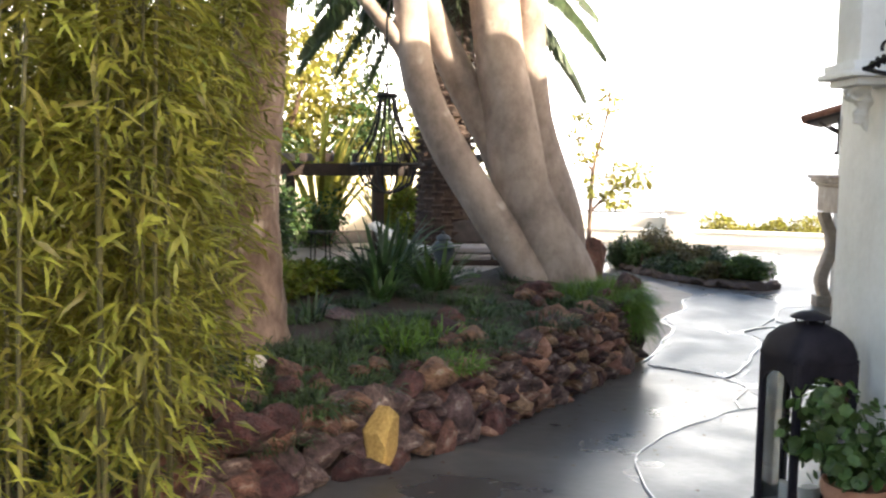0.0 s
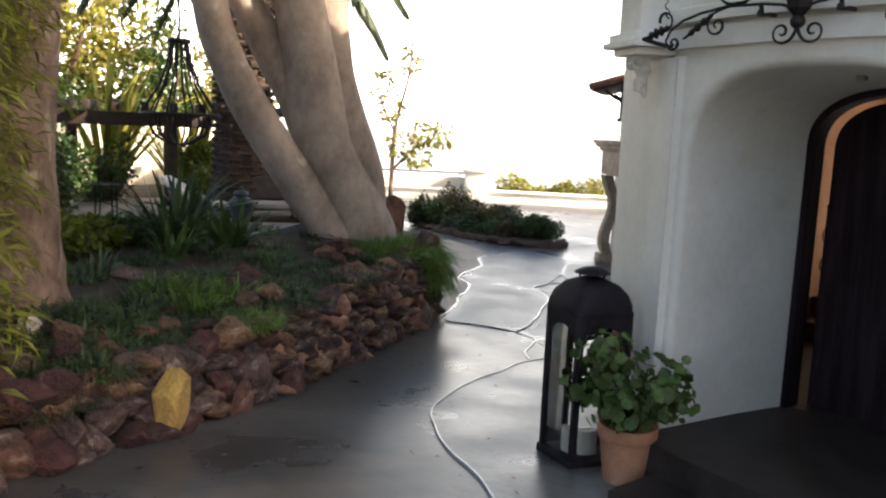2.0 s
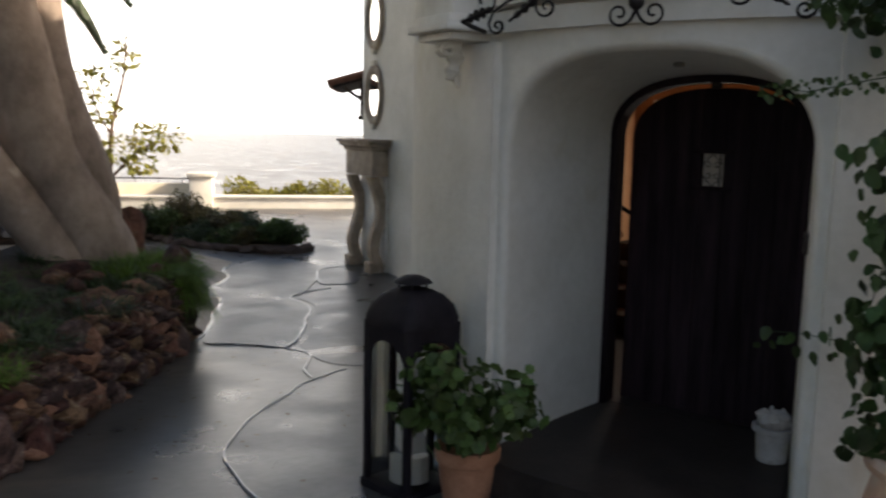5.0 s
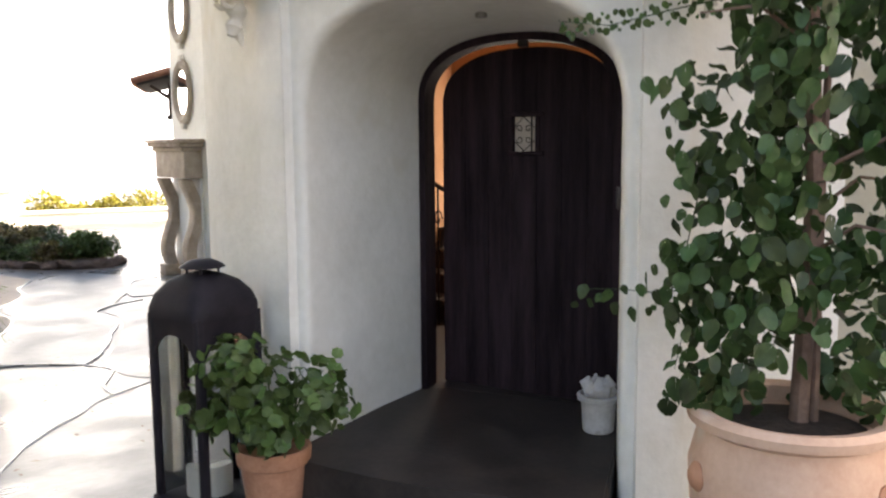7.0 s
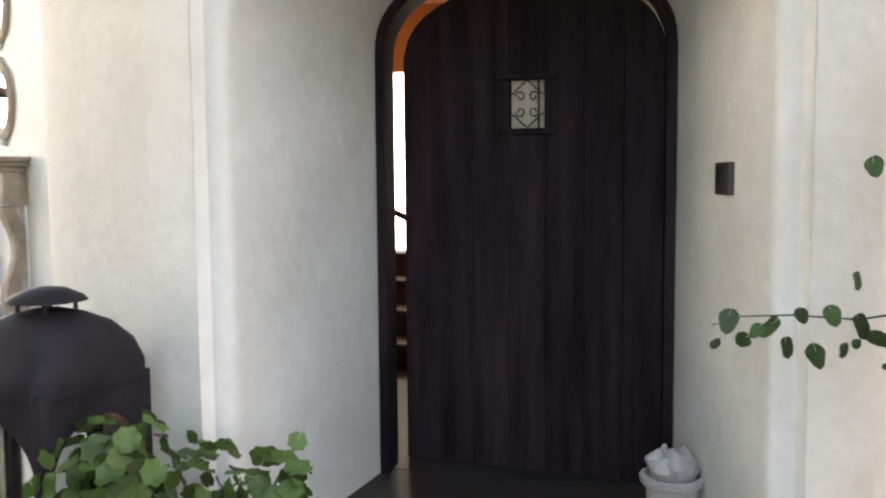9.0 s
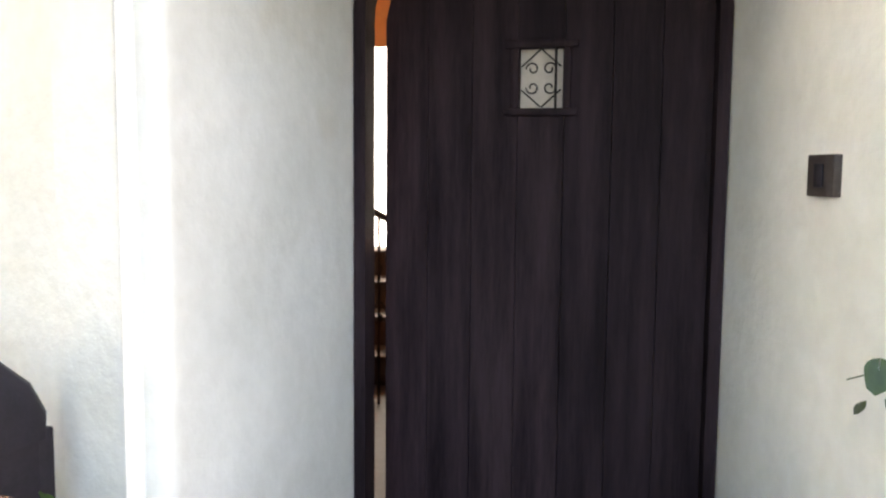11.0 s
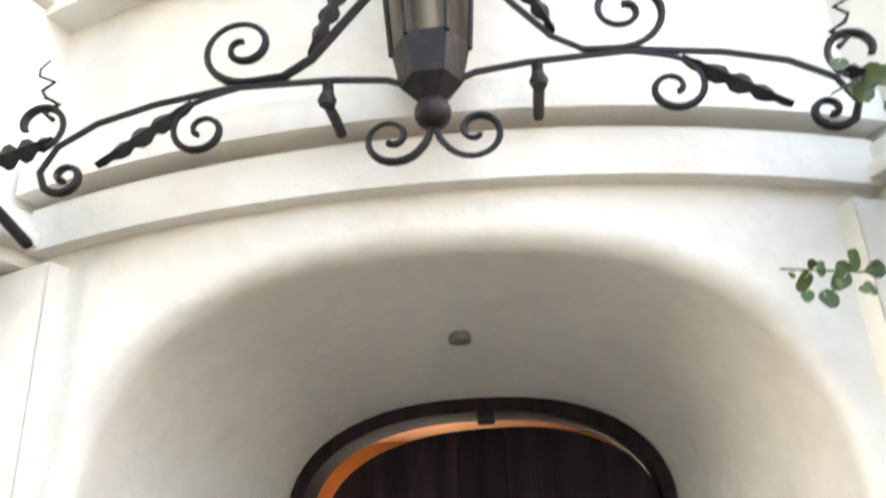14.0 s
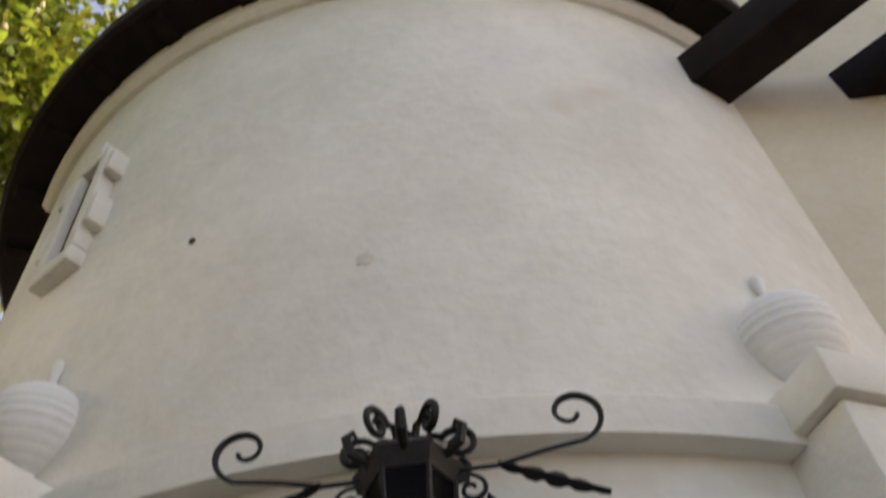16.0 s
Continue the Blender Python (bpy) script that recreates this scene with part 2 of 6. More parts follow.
TERRACOTTA = material("terracotta", (0.34, 0.15, 0.085), (0.52, 0.27, 0.17), 5, 0.85, 0.3, 45, spots=((0.55, 0.40, 0.30), 3.5, 0.0))
TERRACOTTA_PALE = material("pale_terracotta", (0.50, 0.31, 0.22), (0.66, 0.46, 0.35), 3, 0.85, 0.3, 40, spots=((0.62, 0.52, 0.44), 2.5, 0.02))
ROOF_TILE = material("roof_tile", (0.16, 0.06, 0.04), (0.32, 0.15, 0.10), 6, 0.85, 0.4, 40, per_object=0.2)
BARK_GREY = material("smooth_grey_bark", (0.17, 0.128, 0.104), (0.43, 0.34, 0.285), 1.6, 0.85, 0.6, 9, spots=((0.46, 0.385, 0.33), 2.2, 0.0), stretch=(1, 1, 0.7), bump_distance=0.03)
BARK_PINK = material("peeling_pink_bark", (0.095, 0.058, 0.043), (0.30, 0.215, 0.17), 6, 0.9, 1.0, 16, spots=((0.42, 0.34, 0.28), 4.0, 0.03), stretch=(1, 1, 0.5), bump_distance=0.04)
BARK_PALM = material("palm_bark", (0.025, 0.016, 0.012), (0.10, 0.066, 0.05), 5, 0.95, 0.9, 30, per_object=0.3, bump_distance=0.03)
BARK_THIN = material("brown_stem_bark", (0.10, 0.06, 0.045), (0.22, 0.145, 0.11), 8, 0.9, 0.5, 50)
CULM = material("bamboo_culm", (0.04, 0.042, 0.014), (0.10, 0.092, 0.034), 4, 0.5, 0.15, 40, stretch=(1, 1, 0.3))
LEAF_BAMBOO = material("bamboo_leaf", (0.09, 0.11, 0.016), (0.30, 0.29, 0.048), 3, 0.5, 0, 30, per_island=0.5, translucent=0.42)
LEAF_GREEN = material("green_leaf", (0.03, 0.065, 0.018), (0.085, 0.14, 0.04), 6, 0.45, 0, 40, per_island=0.4, translucent=0.25)
LEAF_FIG = material("light_fig_leaf", (0.07, 0.11, 0.012), (0.20, 0.24, 0.03), 5, 0.45, 0, 40, per_island=0.5, translucent=0.45)
LEAF_GERANIUM = material("geranium_leaf", (0.040, 0.083, 0.020), (0.115, 0.180, 0.048), 6, 0.5, 0, 40, per_island=0.4, translucent=0.3)
LEAF_VINE = material("vine_leaf", (0.02, 0.046, 0.014), (0.062, 0.115, 0.034), 6, 0.5, 0, 40, per_island=0.45, translucent=0.25)
LEAF_DARK = material("dark_leaf", (0.014, 0.032, 0.012), (0.045, 0.08, 0.028), 6, 0.45, 0, 40, per_island=0.4, translucent=0.2)
LEAF_YELLOW = material("yellow_green_leaf", (0.14, 0.15, 0.02), (0.34, 0.30, 0.06), 4, 0.55, 0, 40, per_island=0.4, translucent=0.4)
LEAF_OLIVE = material("olive_leaf", (0.05, 0.045, 0.016), (0.13, 0.11, 0.04), 6, 0.5, 0, 40, per_island=0.4, translucent=0.2)
GRASS = material("grass_blade", (0.045, 0.10, 0.012), (0.15, 0.26, 0.035), 4, 0.5, 0, 40, per_island=0.4, translucent=0.3)
FROND = material("palm_frond", (0.028, 0.05, 0.022), (0.08, 0.11, 0.05), 5, 0.5, 0, 40, per_island=0.3, translucent=0.15)
TAUPE = material("taupe_fabric", (0.055, 0.045, 0.042), (0.11, 0.09, 0.084), 6, 0.95, 0.2, 120)
CUSHION = material("grey_cushion", (0.30, 0.28, 0.28), (0.42, 0.40, 0.40), 6, 0.95, 0.2, 120)
PATIO = material("pale_patio_concrete", (0.30, 0.26, 0.23), (0.44, 0.39, 0.35), 1.5, 0.7, 0.3, 14)
FROSTED = material("frosted_pane", (0.50, 0.44, 0.38), (0.64, 0.57, 0.50), 6, 0.5, 0.1, 60)
CHAISE_WHITE = material("white_canvas", (0.66, 0.66, 0.66), (0.78, 0.78, 0.78), 6, 0.9, 0.15, 120)
GLAZE = material("blue_grey_glaze", (0.025, 0.033, 0.042), (0.065, 0.08, 0.095), 6, 0.3, 0.1, 50)
CANDLE = material("candle_wax", (0.72, 0.70, 0.63), (0.82, 0.80, 0.74), 4, 0.5, 0, 30)
MORTAR = material("pale_mortar", (0.40, 0.40, 0.40), (0.62, 0.62, 0.62), 2, 0.16, 0.2, 25, rough_var=0.06, specular=0.7)
ORANGE_WALL = material("warm_orange_plaster", (0.42, 0.21, 0.10), (0.54, 0.30, 0.16), 2, 0.9, 0.2, 40)
GLASS = glassy("clear_glass")
GLASS_SEEDY = glassy("seeded_glass", (0.22, 0.20, 0.17), 0.28, 1.12)

# ---- ground ----
def ground_z(x, y):
    d = -(x + 1.3) * 0.78 + (y + 1.3) * 0.62
    return -0.34 - 0.075 * max(-5.0, min(d, 4.6))


bm = bmesh.new()
xs = [-400, -120, -50] + [-30 + i * 1.0 for i in range(41)] + [25, 60, 400]
ys = [-400, -100, -40] + [-14 + i * 1.0 for i in range(41)] + [45, 100, 400]
grid = [[bm.verts.new((x, y, ground_z(x, y))) for x in xs] for y in ys]
for j in range(len(ys) - 1):
    for i in range(len(xs) - 1):
        bm.faces.new((grid[j][i], grid[j][i + 1], grid[j + 1][i + 1], grid[j + 1][i]))
ground = fixed("ground", bm, CONCRETE, "wet grey trowelled concrete path and yard", "ground")

# ---- tower ----
CY, R = 1.5, 2.7          # the round tower's centre on the y axis, and its radius
WALL_TOP = 6.2


def front_y(x, r=R):
    return CY - math.sqrt(max(r * r - x * x, 0))


def arch(half, spring, top, power, foot, n_side=8, n_arc=28):
    """An arched outline from the left foot over the top to the right foot, as (x, z)."""
    pts = [(-half, foot + (spring - foot) * i / n_side) for i in range(n_side)]
    for i in range(n_arc + 1):
        a = math.pi - math.pi * i / n_arc
        c, s = math.cos(a), math.sin(a)
        pts.append((half * math.copysign(abs(c) ** (2 / power), c), spring + (top - spring) * abs(s) ** (2 / power)))
    pts += [(half, spring - (spring - foot) * (i + 1) / n_side) for i in range(n_side)]
    return pts


OPEN_FOOT = -0.5
opening = arch(0.88, 1.62, 2.305, 2.7, OPEN_FOOT)     # where the rounded edge leaves the wall
opening_in = arch(0.82, 1.62, 2.255, 2.7, OPEN_FOOT)
door_hole = arch(0.625, 1.83, 2.21, 2.35, OPEN_FOOT)

# outer round wall with the alcove's opening: rays from the opening's outline out to a frame, then the rest of the drum
bm = bmesh.new()
edge_x, top_z = 1.25, 3.1
ring_in, ring_out = [], []
n = len(opening)
for (x, z) in opening:
    ring_in.append(bm.verts.new((x, front_y(x), z)))
outline = []
for i, (x, z) in enumerate(opening):
    if i <= 8:
        outline.append((-edge_x, z))
    elif i >= n - 9:
        outline.append((edge_x, z))
    else:
        f = (i - 8) / (n - 17)
        total = 2 * edge_x + 2 * (top_z - 1.62)
        s = f * total
        if s < top_z - 1.62:
            outline.append((-edge_x, 1.62 + s))
        elif s < top_z - 1.62 + 2 * edge_x:
            outline.append((-edge_x + s - (top_z - 1.62), top_z))
        else:
            outline.append((edge_x, top_z - (s - (top_z - 1.62) - 2 * edge_x)))
steps = 6
rows_v = [ring_in]
for k in range(1, steps + 1):
    f = k / steps
    row = []
    for (x, z), (ox, oz) in zip(opening, outline):
        px, pz = x + (ox - x) * f, z + (oz - z) * f
        row.append(bm.verts.new((px, front_y(px), pz)))
    rows_v.append(row)
for a, b in zip(rows_v, rows_v[1:]):
    for i in range(n - 1):
        bm.faces.new((a[i], a[i + 1], b[i + 1], b[i]))
# the drum above and around
a0 = math.asin(edge_x / R)


def drum(bm, r, ang0, ang1, z0, z1, n_ang, n_z):
    vs = [[bm.verts.new((r * math.sin(ang0 + (ang1 - ang0) * i / n_ang), CY - r * math.cos(ang0 + (ang1 - ang0) * i / n_ang), z0 + (z1 - z0) * j / n_z))
           for i in range(n_ang + 1)] for j in range(n_z + 1)]
    for j in range(n_z):
        for i in range(n_ang):
            bm.faces.new((vs[j][i], vs[j][i + 1], vs[j + 1][i + 1], vs[j + 1][i]))


drum(bm, R, -a0, a0, top_z, WALL_TOP, 24, 4)
drum(bm, R, a0, 2 * math.pi - a0, -0.9, WALL_TOP, 90, 4)
bmesh.ops.remove_doubles(bm, verts=bm.verts, dist=0.002)
wall_tower = fixed("wall_tower", bm, STUCCO, "round tower wall of hand-trowelled cream stucco", "wall")

# the alcove's reveal, splayed from the rounded outer edge to the door frame
bm = bmesh.new()
rows_v = []
for k in range(17):
    row = []
    for (x, z), (ix, iz), (dx, dz) in zip(opening, opening_in, door_hole):
        if k <= 6:                      # quarter round from the wall's face into the reveal
            a = radians(15 * k)
            q = math.sin(a)
            px, pz = x + (ix - x) * q, z + (iz - z) * q
            py = front_y(x) + 0.07 * (1 - math.cos(a)) + (front_y(ix) - front_y(x)) * q
        else:                           # splay to the door frame
            g = (k - 6) / 10
            px, pz = ix + (dx - ix) * g ** 0.9, iz + (dz - iz) * g
            y0 = front_y(ix) + 0.07
            py = y0 * (1 - g)
        row.append(bm.verts.new((px, py, pz)))
    rows_v.append(row)
for a, b in zip(rows_v, rows_v[1:]):
    for i in range(n - 1):
        bm.faces.new((a[i], a[i + 1], b[i + 1], b[i]))
alcove = fixed("wall_alcove", bm, STUCCO, "smooth white plaster reveal of the arched entrance alcove", "wall")

# plain piers beside the alcove, a little proud of the drum, and the curved mouldings above it


def curved_bar(bm, x0, x1, z0, z1, out, back=0.05, n=24, cove=0.0):
    """A bar that follows the round wall between two x, proud by out."""
    rows_b = []
    for i in range(n + 1):
        x = x0 + (x1 - x0) * i / n
        s, c = x / R, math.sqrt(1 - (x / R) ** 2)
        ring = []
        for rr, z in ((R - back, z0), (R + out - cove, z0), (R + out, z0 + cove), (R + out, z1 - 0.006), (R + out - 0.006, z1), (R - back, z1)):
            ring.append(bm.verts.new((rr * s, CY - rr * c, z)))
        rows_b.append(ring)
    for a, b in zip(rows_b, rows_b[1:]):
        for k in range(6):
            bm.faces.new((a[k], b[k], b[(k + 1) % 6], a[(k + 1) % 6]))
    bm.faces.new(rows_b[0])
    bm.faces.new(rows_b[-1][::-1])
    return bm


for x0, x1 in ((-1.09, -0.895), (0.895, 1.09)):
    bm = curved_bar(bmesh.new(), x0, x1, -0.6, 2.34, 0.06, n=8)
    bmesh.ops.bevel(bm, geom=[e for e in bm.edges if abs(e.verts[0].co.z - e.verts[1].co.z) > 1], offset=0.03, segments=4, affect="EDGES")
    fixed("trim", bm, STUCCO, "narrow stucco pier beside the alcove", "trim")
fixed("trim", curved_bar(bmesh.new(), -0.99, 0.99, 2.385, 2.505, 0.045, cove=0.0), STUCCO, "lower curved stucco moulding over the alcove", "trim")
fixed("trim", curved_bar(bmesh.new(), -1.01, 1.01, 2.53, 2.62, 0.085, cove=0.0), STUCCO, "upper curved stucco moulding over the alcove", "trim")
fixed("trim", curved_bar(bmesh.new(), -1.05, 1.05, 3.09, 3.22, 0.085, cove=0.0), STUCCO, "curved stucco string course under the tower wall", "trim")
fixed("trim", curved_bar(bmesh.new(), -2.2, 2.2, 6.05, 6.2, 0.07, n=40, cove=0.04), STUCCO, "pale moulding under the tower eave", "trim")


def pedestal(side):
    """Block with a capital and a corbel beside the mouldings; a fluted urn finial stands on it."""
    s = side
    base = thing("pedestal", (1.18 * s, -0.98, 2.4), "cream cast-stone pedestal with moulded cap and leaf corbel", "pedestal", "entrance pedestals", turn=24 * s)
    bm = bmesh.new()
    box(bm, -0.155, 0.155, -0.2, 0.3, 0.06, 0.718, 0.012)
    part("block", bm, STUCCO, base)
    bm = bmesh.new()
    box(bm, -0.2, 0.2, -0.25, 0.3, 0.03, 0.09, 0.012)
    box(bm, -0.225, 0.225, -0.28, 0.3, -0.005, 0.035, 0.01)
    box(bm, -0.18, 0.18, -0.22, 0.3, -0.05, -0.005, 0.012)
    part("base_moulding", bm, STUCCO, base)
    bm = bmesh.new()
    box(bm, -0.19, 0.19, -0.235, 0.3, 0.72, 0.86, 0.012)
    part("cap", bm, STUCCO, base)
    bm = bmesh.new()
    tube(bm, [(0, -0.17 + 0.10 * math.sin(t * 1.9) * (1 - t), -0.05 - 0.29 * t) for t in [i / 14 for i in range(15)]],
         [0.075 - 0.035 * t + 0.012 * math.sin(t * 18) for t in [i / 14 for i in range(15)]], 10)
    for k in (-1, 1):
        tube(bm, [(k * 0.05, -0.2 - 0.045 * math.cos(a), -0.11 + 0.045 * math.sin(a)) for a in [i * 0.5 for i in range(13)]], 0.018, 6)
    tube(bm, [(0, -0.12, -0.3), (0, -0.11, -0.36), (0, -0.1, -0.4)], [0.035, 0.026, 0.008], 8)
    corbel = part("corbel", bm, CASTSTONE, base, "carved leaf corbel")
    corbel.scale, corbel.location = (0.7, 0.85, 0.76), (-0.05 * s, 0, -0.012)
    fin = thing("urn_finial", (1.21 * s, -0.93, 3.265), "white ribbed plaster ball finial with a small knob on a pedestal", "finial", "entrance finials")
    bm = bmesh.new()
    prof = [(0.11, 0), (0.11, 0.05), (0.06, 0.08), (0.07, 0.125)]
    for k in range(37):
        t = math.pi * (0.12 + 0.80 * k / 36)
        prof.append((0.192 * math.sin(t) + 0.003 * math.cos(k / 36 * math.pi * 24), 0.31 - 0.185 * math.cos(t)))
    lathe(bm, prof, 64, ripple=0.006, count=20)
    part("body", bm, PLASTER_WHITE, fin)
    bm = bmesh.new()
    lathe(bm, [(0.05, 0.48), (0.022, 0.495), (0.016, 0.515), (0.022, 0.53), (0.014, 0.56), (0.022, 0.59), (0.026, 0.615), (0.018, 0.64), (0.005, 0.65)], 20)
    part("knob", bm, PLASTER_WHITE, fin)
    fin.scale = (0.9, 0.9, 0.96)


pedestal(-1)
pedestal(1)

# tower eave and roof
bm = bmesh.new()
lathe(bm, [(R - 0.2, 0), (R + 0.28, -0.03), (R + 0.31, 0.0), (R + 0.31, 0.14), (R + 0.1, 0.26), (0.3, 1.7), (0.02, 1.8)], 72, (0, CY, WALL_TOP + 0.004))
tower_roof = fixed("roof_tower", bm, EAVE_WOOD, "near-black timber eave and conical roof of the tower", "roof")
for k in range(26):
    a = radians(-125 + k * 10)
    bm = bmesh.new()
    m = Matrix.Translation((0, CY, 0)) @ Matrix.Rotation(a, 4, "Z")
    box(bm, -0.05, 0.05, -(R + 0.24), -(R - 0.05), WALL_TOP - 0.045, WALL_TOP - 0.01, 0.01, m)
    ob = mesh_object("rafter_tail", bm, EAVE_WOOD)
    ob.parent = tower_roof

# slit window with block surround on the tower
WA = radians(-32.2)
win = thing("slit_window", ((R - 0.005) * math.sin(WA), CY - (R - 0.005) * math.cos(WA), 4.93), "narrow dark tower window in a keyed white plaster surround", "window", turn=-33.5)
win.scale = (1.0, 1.0, 1.12)
bm = bmesh.new()
box(bm, -0.065, 0.065, -0.03, 0.02, -0.30, 0.30)
part("pane", bm, material("dark_pane", (0.01, 0.006, 0.005), (0.03, 0.016, 0.012), 4, 0.4, 0, 30, specular=0.1), win, "dark glass")
for k, (x0, x1, z0, z1) in enumerate(((-0.14, 0.14, -0.39, -0.30), (-0.12, 0.12, 0.30, 0.38), (-0.14, -0.065, -0.30, 0.30), (0.065, 0.14, -0.30, 0.30),
                                     (-0.2, -0.14, -0.2, -0.02), (-0.2, -0.14, 0.14, 0.28), (0.14, 0.2, -0.2, -0.02), (0.14, 0.2, 0.14, 0.28), (-0.05, 0.05, 0.38, 0.47))):
    bm = bmesh.new()
    box(bm, x0 + 0.002, x1 - 0.002, -0.075, 0.03, z0, z1, 0.018)
    part("surround_block", bm, STUCCO, win)

# a small dark dot and a small dull patch on the tower wall
nail = thing("wall_dot", (2.7 * math.sin(radians(-16.28)), CY - 2.7 * math.cos(radians(-16.28)), 4.264), "small rusty nail head in the tower wall", "nail", turn=-16.3)
part("head", lathe(bmesh.new(), [(0.004, -0.02), (0.014, 0.0), (0.014, 0.006), (0.006, 0.012)], 12), BEAM_WOOD, nail)
nail.rotation_euler.x = radians(90)
patch = thing("filler_patch", (2.7 * math.sin(radians(-2.12)), CY - 2.7 * math.cos(radians(-2.12)), 3.920), "small dull patch of filler on the tower wall", "patch", turn=-2.1)
bm = lathe(bmesh.new(), [(0.034, -0.01), (0.03, 0.002), (0.012, 0.004)], 18, ripple=0.15, count=5)
part("filler", bm, CASTSTONE, patch)
patch.rotation_euler.x = radians(90)

# interior behind the door
bm = bmesh.new()
X0, X1, Y0, Y1, Z1 = -1.75, 1.75, 0.14, 3.4, 2.75
for quad in (((X0, Y0, 0), (X0, Y1, 0), (X0, Y1, 1.85), (X0, Y0, 1.85)), ((X1, Y0, 0), (X1, Y1, 0), (X1, Y1, Z1), (X1, Y0, Z1)),
             ((X0, Y1, 0), (X1, Y1, 0), (X1, Y1, 0.35), (X0, Y1, 0.35)), ((X0, Y1, 0.35), (-1.55, Y1, 0.35), (-1.55, Y1, Z1), (X0, Y1, Z1)),
             ((-0.35, Y1, 0.35), (X1, Y1, 0.35), (X1, Y1, Z1), (-0.35, Y1, Z1)), ((X0, Y0, 1.85), (X0, Y1, 1.85), (X0, Y1, Z1), (X0, Y0, Z1)),
             ((-1.55, Y1, 2.2), (-0.35, Y1, 2.2), (-0.35, Y1, Z1), (-1.55, Y1, Z1))):
    bm.faces.new([bm.verts.new(q) for q in quad])
fixed("wall_hall", bm, ORANGE_WALL, "warm orange plaster hall walls behind the door", "wall", soft=False)
bm = bmesh.new()
box(bm, X0, X1, Y0, Y1, Z1, Z1 + 0.06)
fixed("ceiling", bm, ORANGE_WALL, "warm plaster hall ceiling", "ceiling")
bm = bmesh.new()
hole = arch(0.60, 1.82, 2.2, 2.35, 0)
ring = [bm.verts.new((x, 0.138, z)) for x, z in hole]
out = [bm.verts.new((max(-1.75, min(1.75, x * 2.92)), 0.138, 0 if i in (0, len(hole) - 1) else z if z < 1.82 else 1.82 + (z - 1.82) * 2.45)) for i, (x, z) in enumerate(hole)]
for i in range(len(ring) - 1):
    bm.faces.new((ring[i], ring[i + 1], out[i + 1], out[i]))
fixed("wall_hall_front", bm, ORANGE_WALL, "inner face of the entrance wall", "wall", soft=False)
bm = bmesh.new()
box(bm, -1.75, 1.75, 0.05, 3.4, -0.2, -0.003)
fixed("floor", bm, SLATE, "dark tiled hall floor", "floor")
window = thing("window_1", (-0.95, 3.42, 0.35), "bright hall window with daylight behind it", "window", kind="structure")
bm = bmesh.new()
box(bm, -0.6, 0.6, 0.02, 0.03, 0, 1.85)
part("pane", bm, glowing("daylight_pane", (1.0, 0.97, 0.92), 1.1), window)
bm = bmesh.new()
for x in (-0.6, 0, 0.6):
    box(bm, x - 0.02, x + 0.02, -0.03, 0.015, 0, 1.85, 0.004)
part("window_frame", bm, PLASTER_WHITE, window)
# warm fill light added to brighten the hall walls; no fixture is built
hall_fill = new("hall_fill", bpy.data.lights.new("hall_fill", "POINT"))
hall_fill.location = (-0.3, 1.8, 2.45)
hall_fill.data.energy, hall_fill.data.color, hall_fill.data.shadow_soft_size = 1.0, (1.0, 0.74, 0.45), 0.15
steps_in = thing("hall_stair", (-1.07, 2.0, 0), "dark wooden stair rising along the hall wall", "stair")
for i in range(4):
    bm = bmesh.new()
    box(bm, -0.66, 0.66, 0.003 + 0.33 * i, 0.33 * (i + 1), 0.0, 0.18 * (i + 1) - 0.03, 0.004)
    part("riser", bm, BEAM_WOOD, steps_in)
    bm = bmesh.new()
    box(bm, -0.67, 0.67, 0.33 * i - 0.02, 0.33 * (i + 1) - 0.024, 0.18 * (i + 1) - 0.029, 0.18 * (i + 1), 0.006)
    part("tread", bm, BEAM_WOOD, steps_in)
rail = thing("stair_railing", (-0.95, 1.3, 0), "black wrought-iron stair railing with scrolls in the hall", "railing")
bm = bmesh.new()
tube(bm, [(-0.5, 0.6, 1.28), (0.65, 0, 0.82)], 0.02, 8)
part("handrail", bm, IRON, rail)
for i in range(7):
    f = i / 6
    x, y, z = -0.5 + 1.15 * f, 0.6 - 0.6 * f, 1.28 - 0.46 * f
    bm = tube(bmesh.new(), [(x, y, 0), (x, y, z)], 0.009, 6)
    for c in (0.28, 0.55):
        tube(bm, [(x + 0.05 * math.cos(a) * (1 - a / 9), y - 0.026 * math.cos(a) * (1 - a / 9), z - c + 0.09 * math.sin(a) * (1 - a / 9)) for a in [j * 0.5 for j in range(14)]], 0.006, 5)
    part("baluster", bm, IRON, rail)

# ---- door ----
frame_out, frame_in = arch(0.625, 1.83, 2.21, 2.35, 0), arch(0.585, 1.82, 2.165, 2.35, 0)
door = thing("door_1", (0, 0, 0), "dark plank arched entrance door standing ajar in a black frame", "door", kind="structure")
bm = bmesh.new()
loops = []
for pts, y in ((frame_out, -0.03), (frame_in, -0.03), (frame_in, 0.13), (frame_out, 0.13)):
    loops.append([bm.verts.new((x, y, z)) for x, z in pts])
for a, b in zip(loops, loops[1:] + loops[:1]):
    for i in range(len(a) - 1):
        bm.faces.new((a[i], a[i + 1], b[i + 1], b[i]))
part("door_frame", bm, DOOR_WOOD, door, "black-stained timber door frame")
HW, ZS, ZT = 0.579, 1.805, 2.136
bm = bmesh.new()
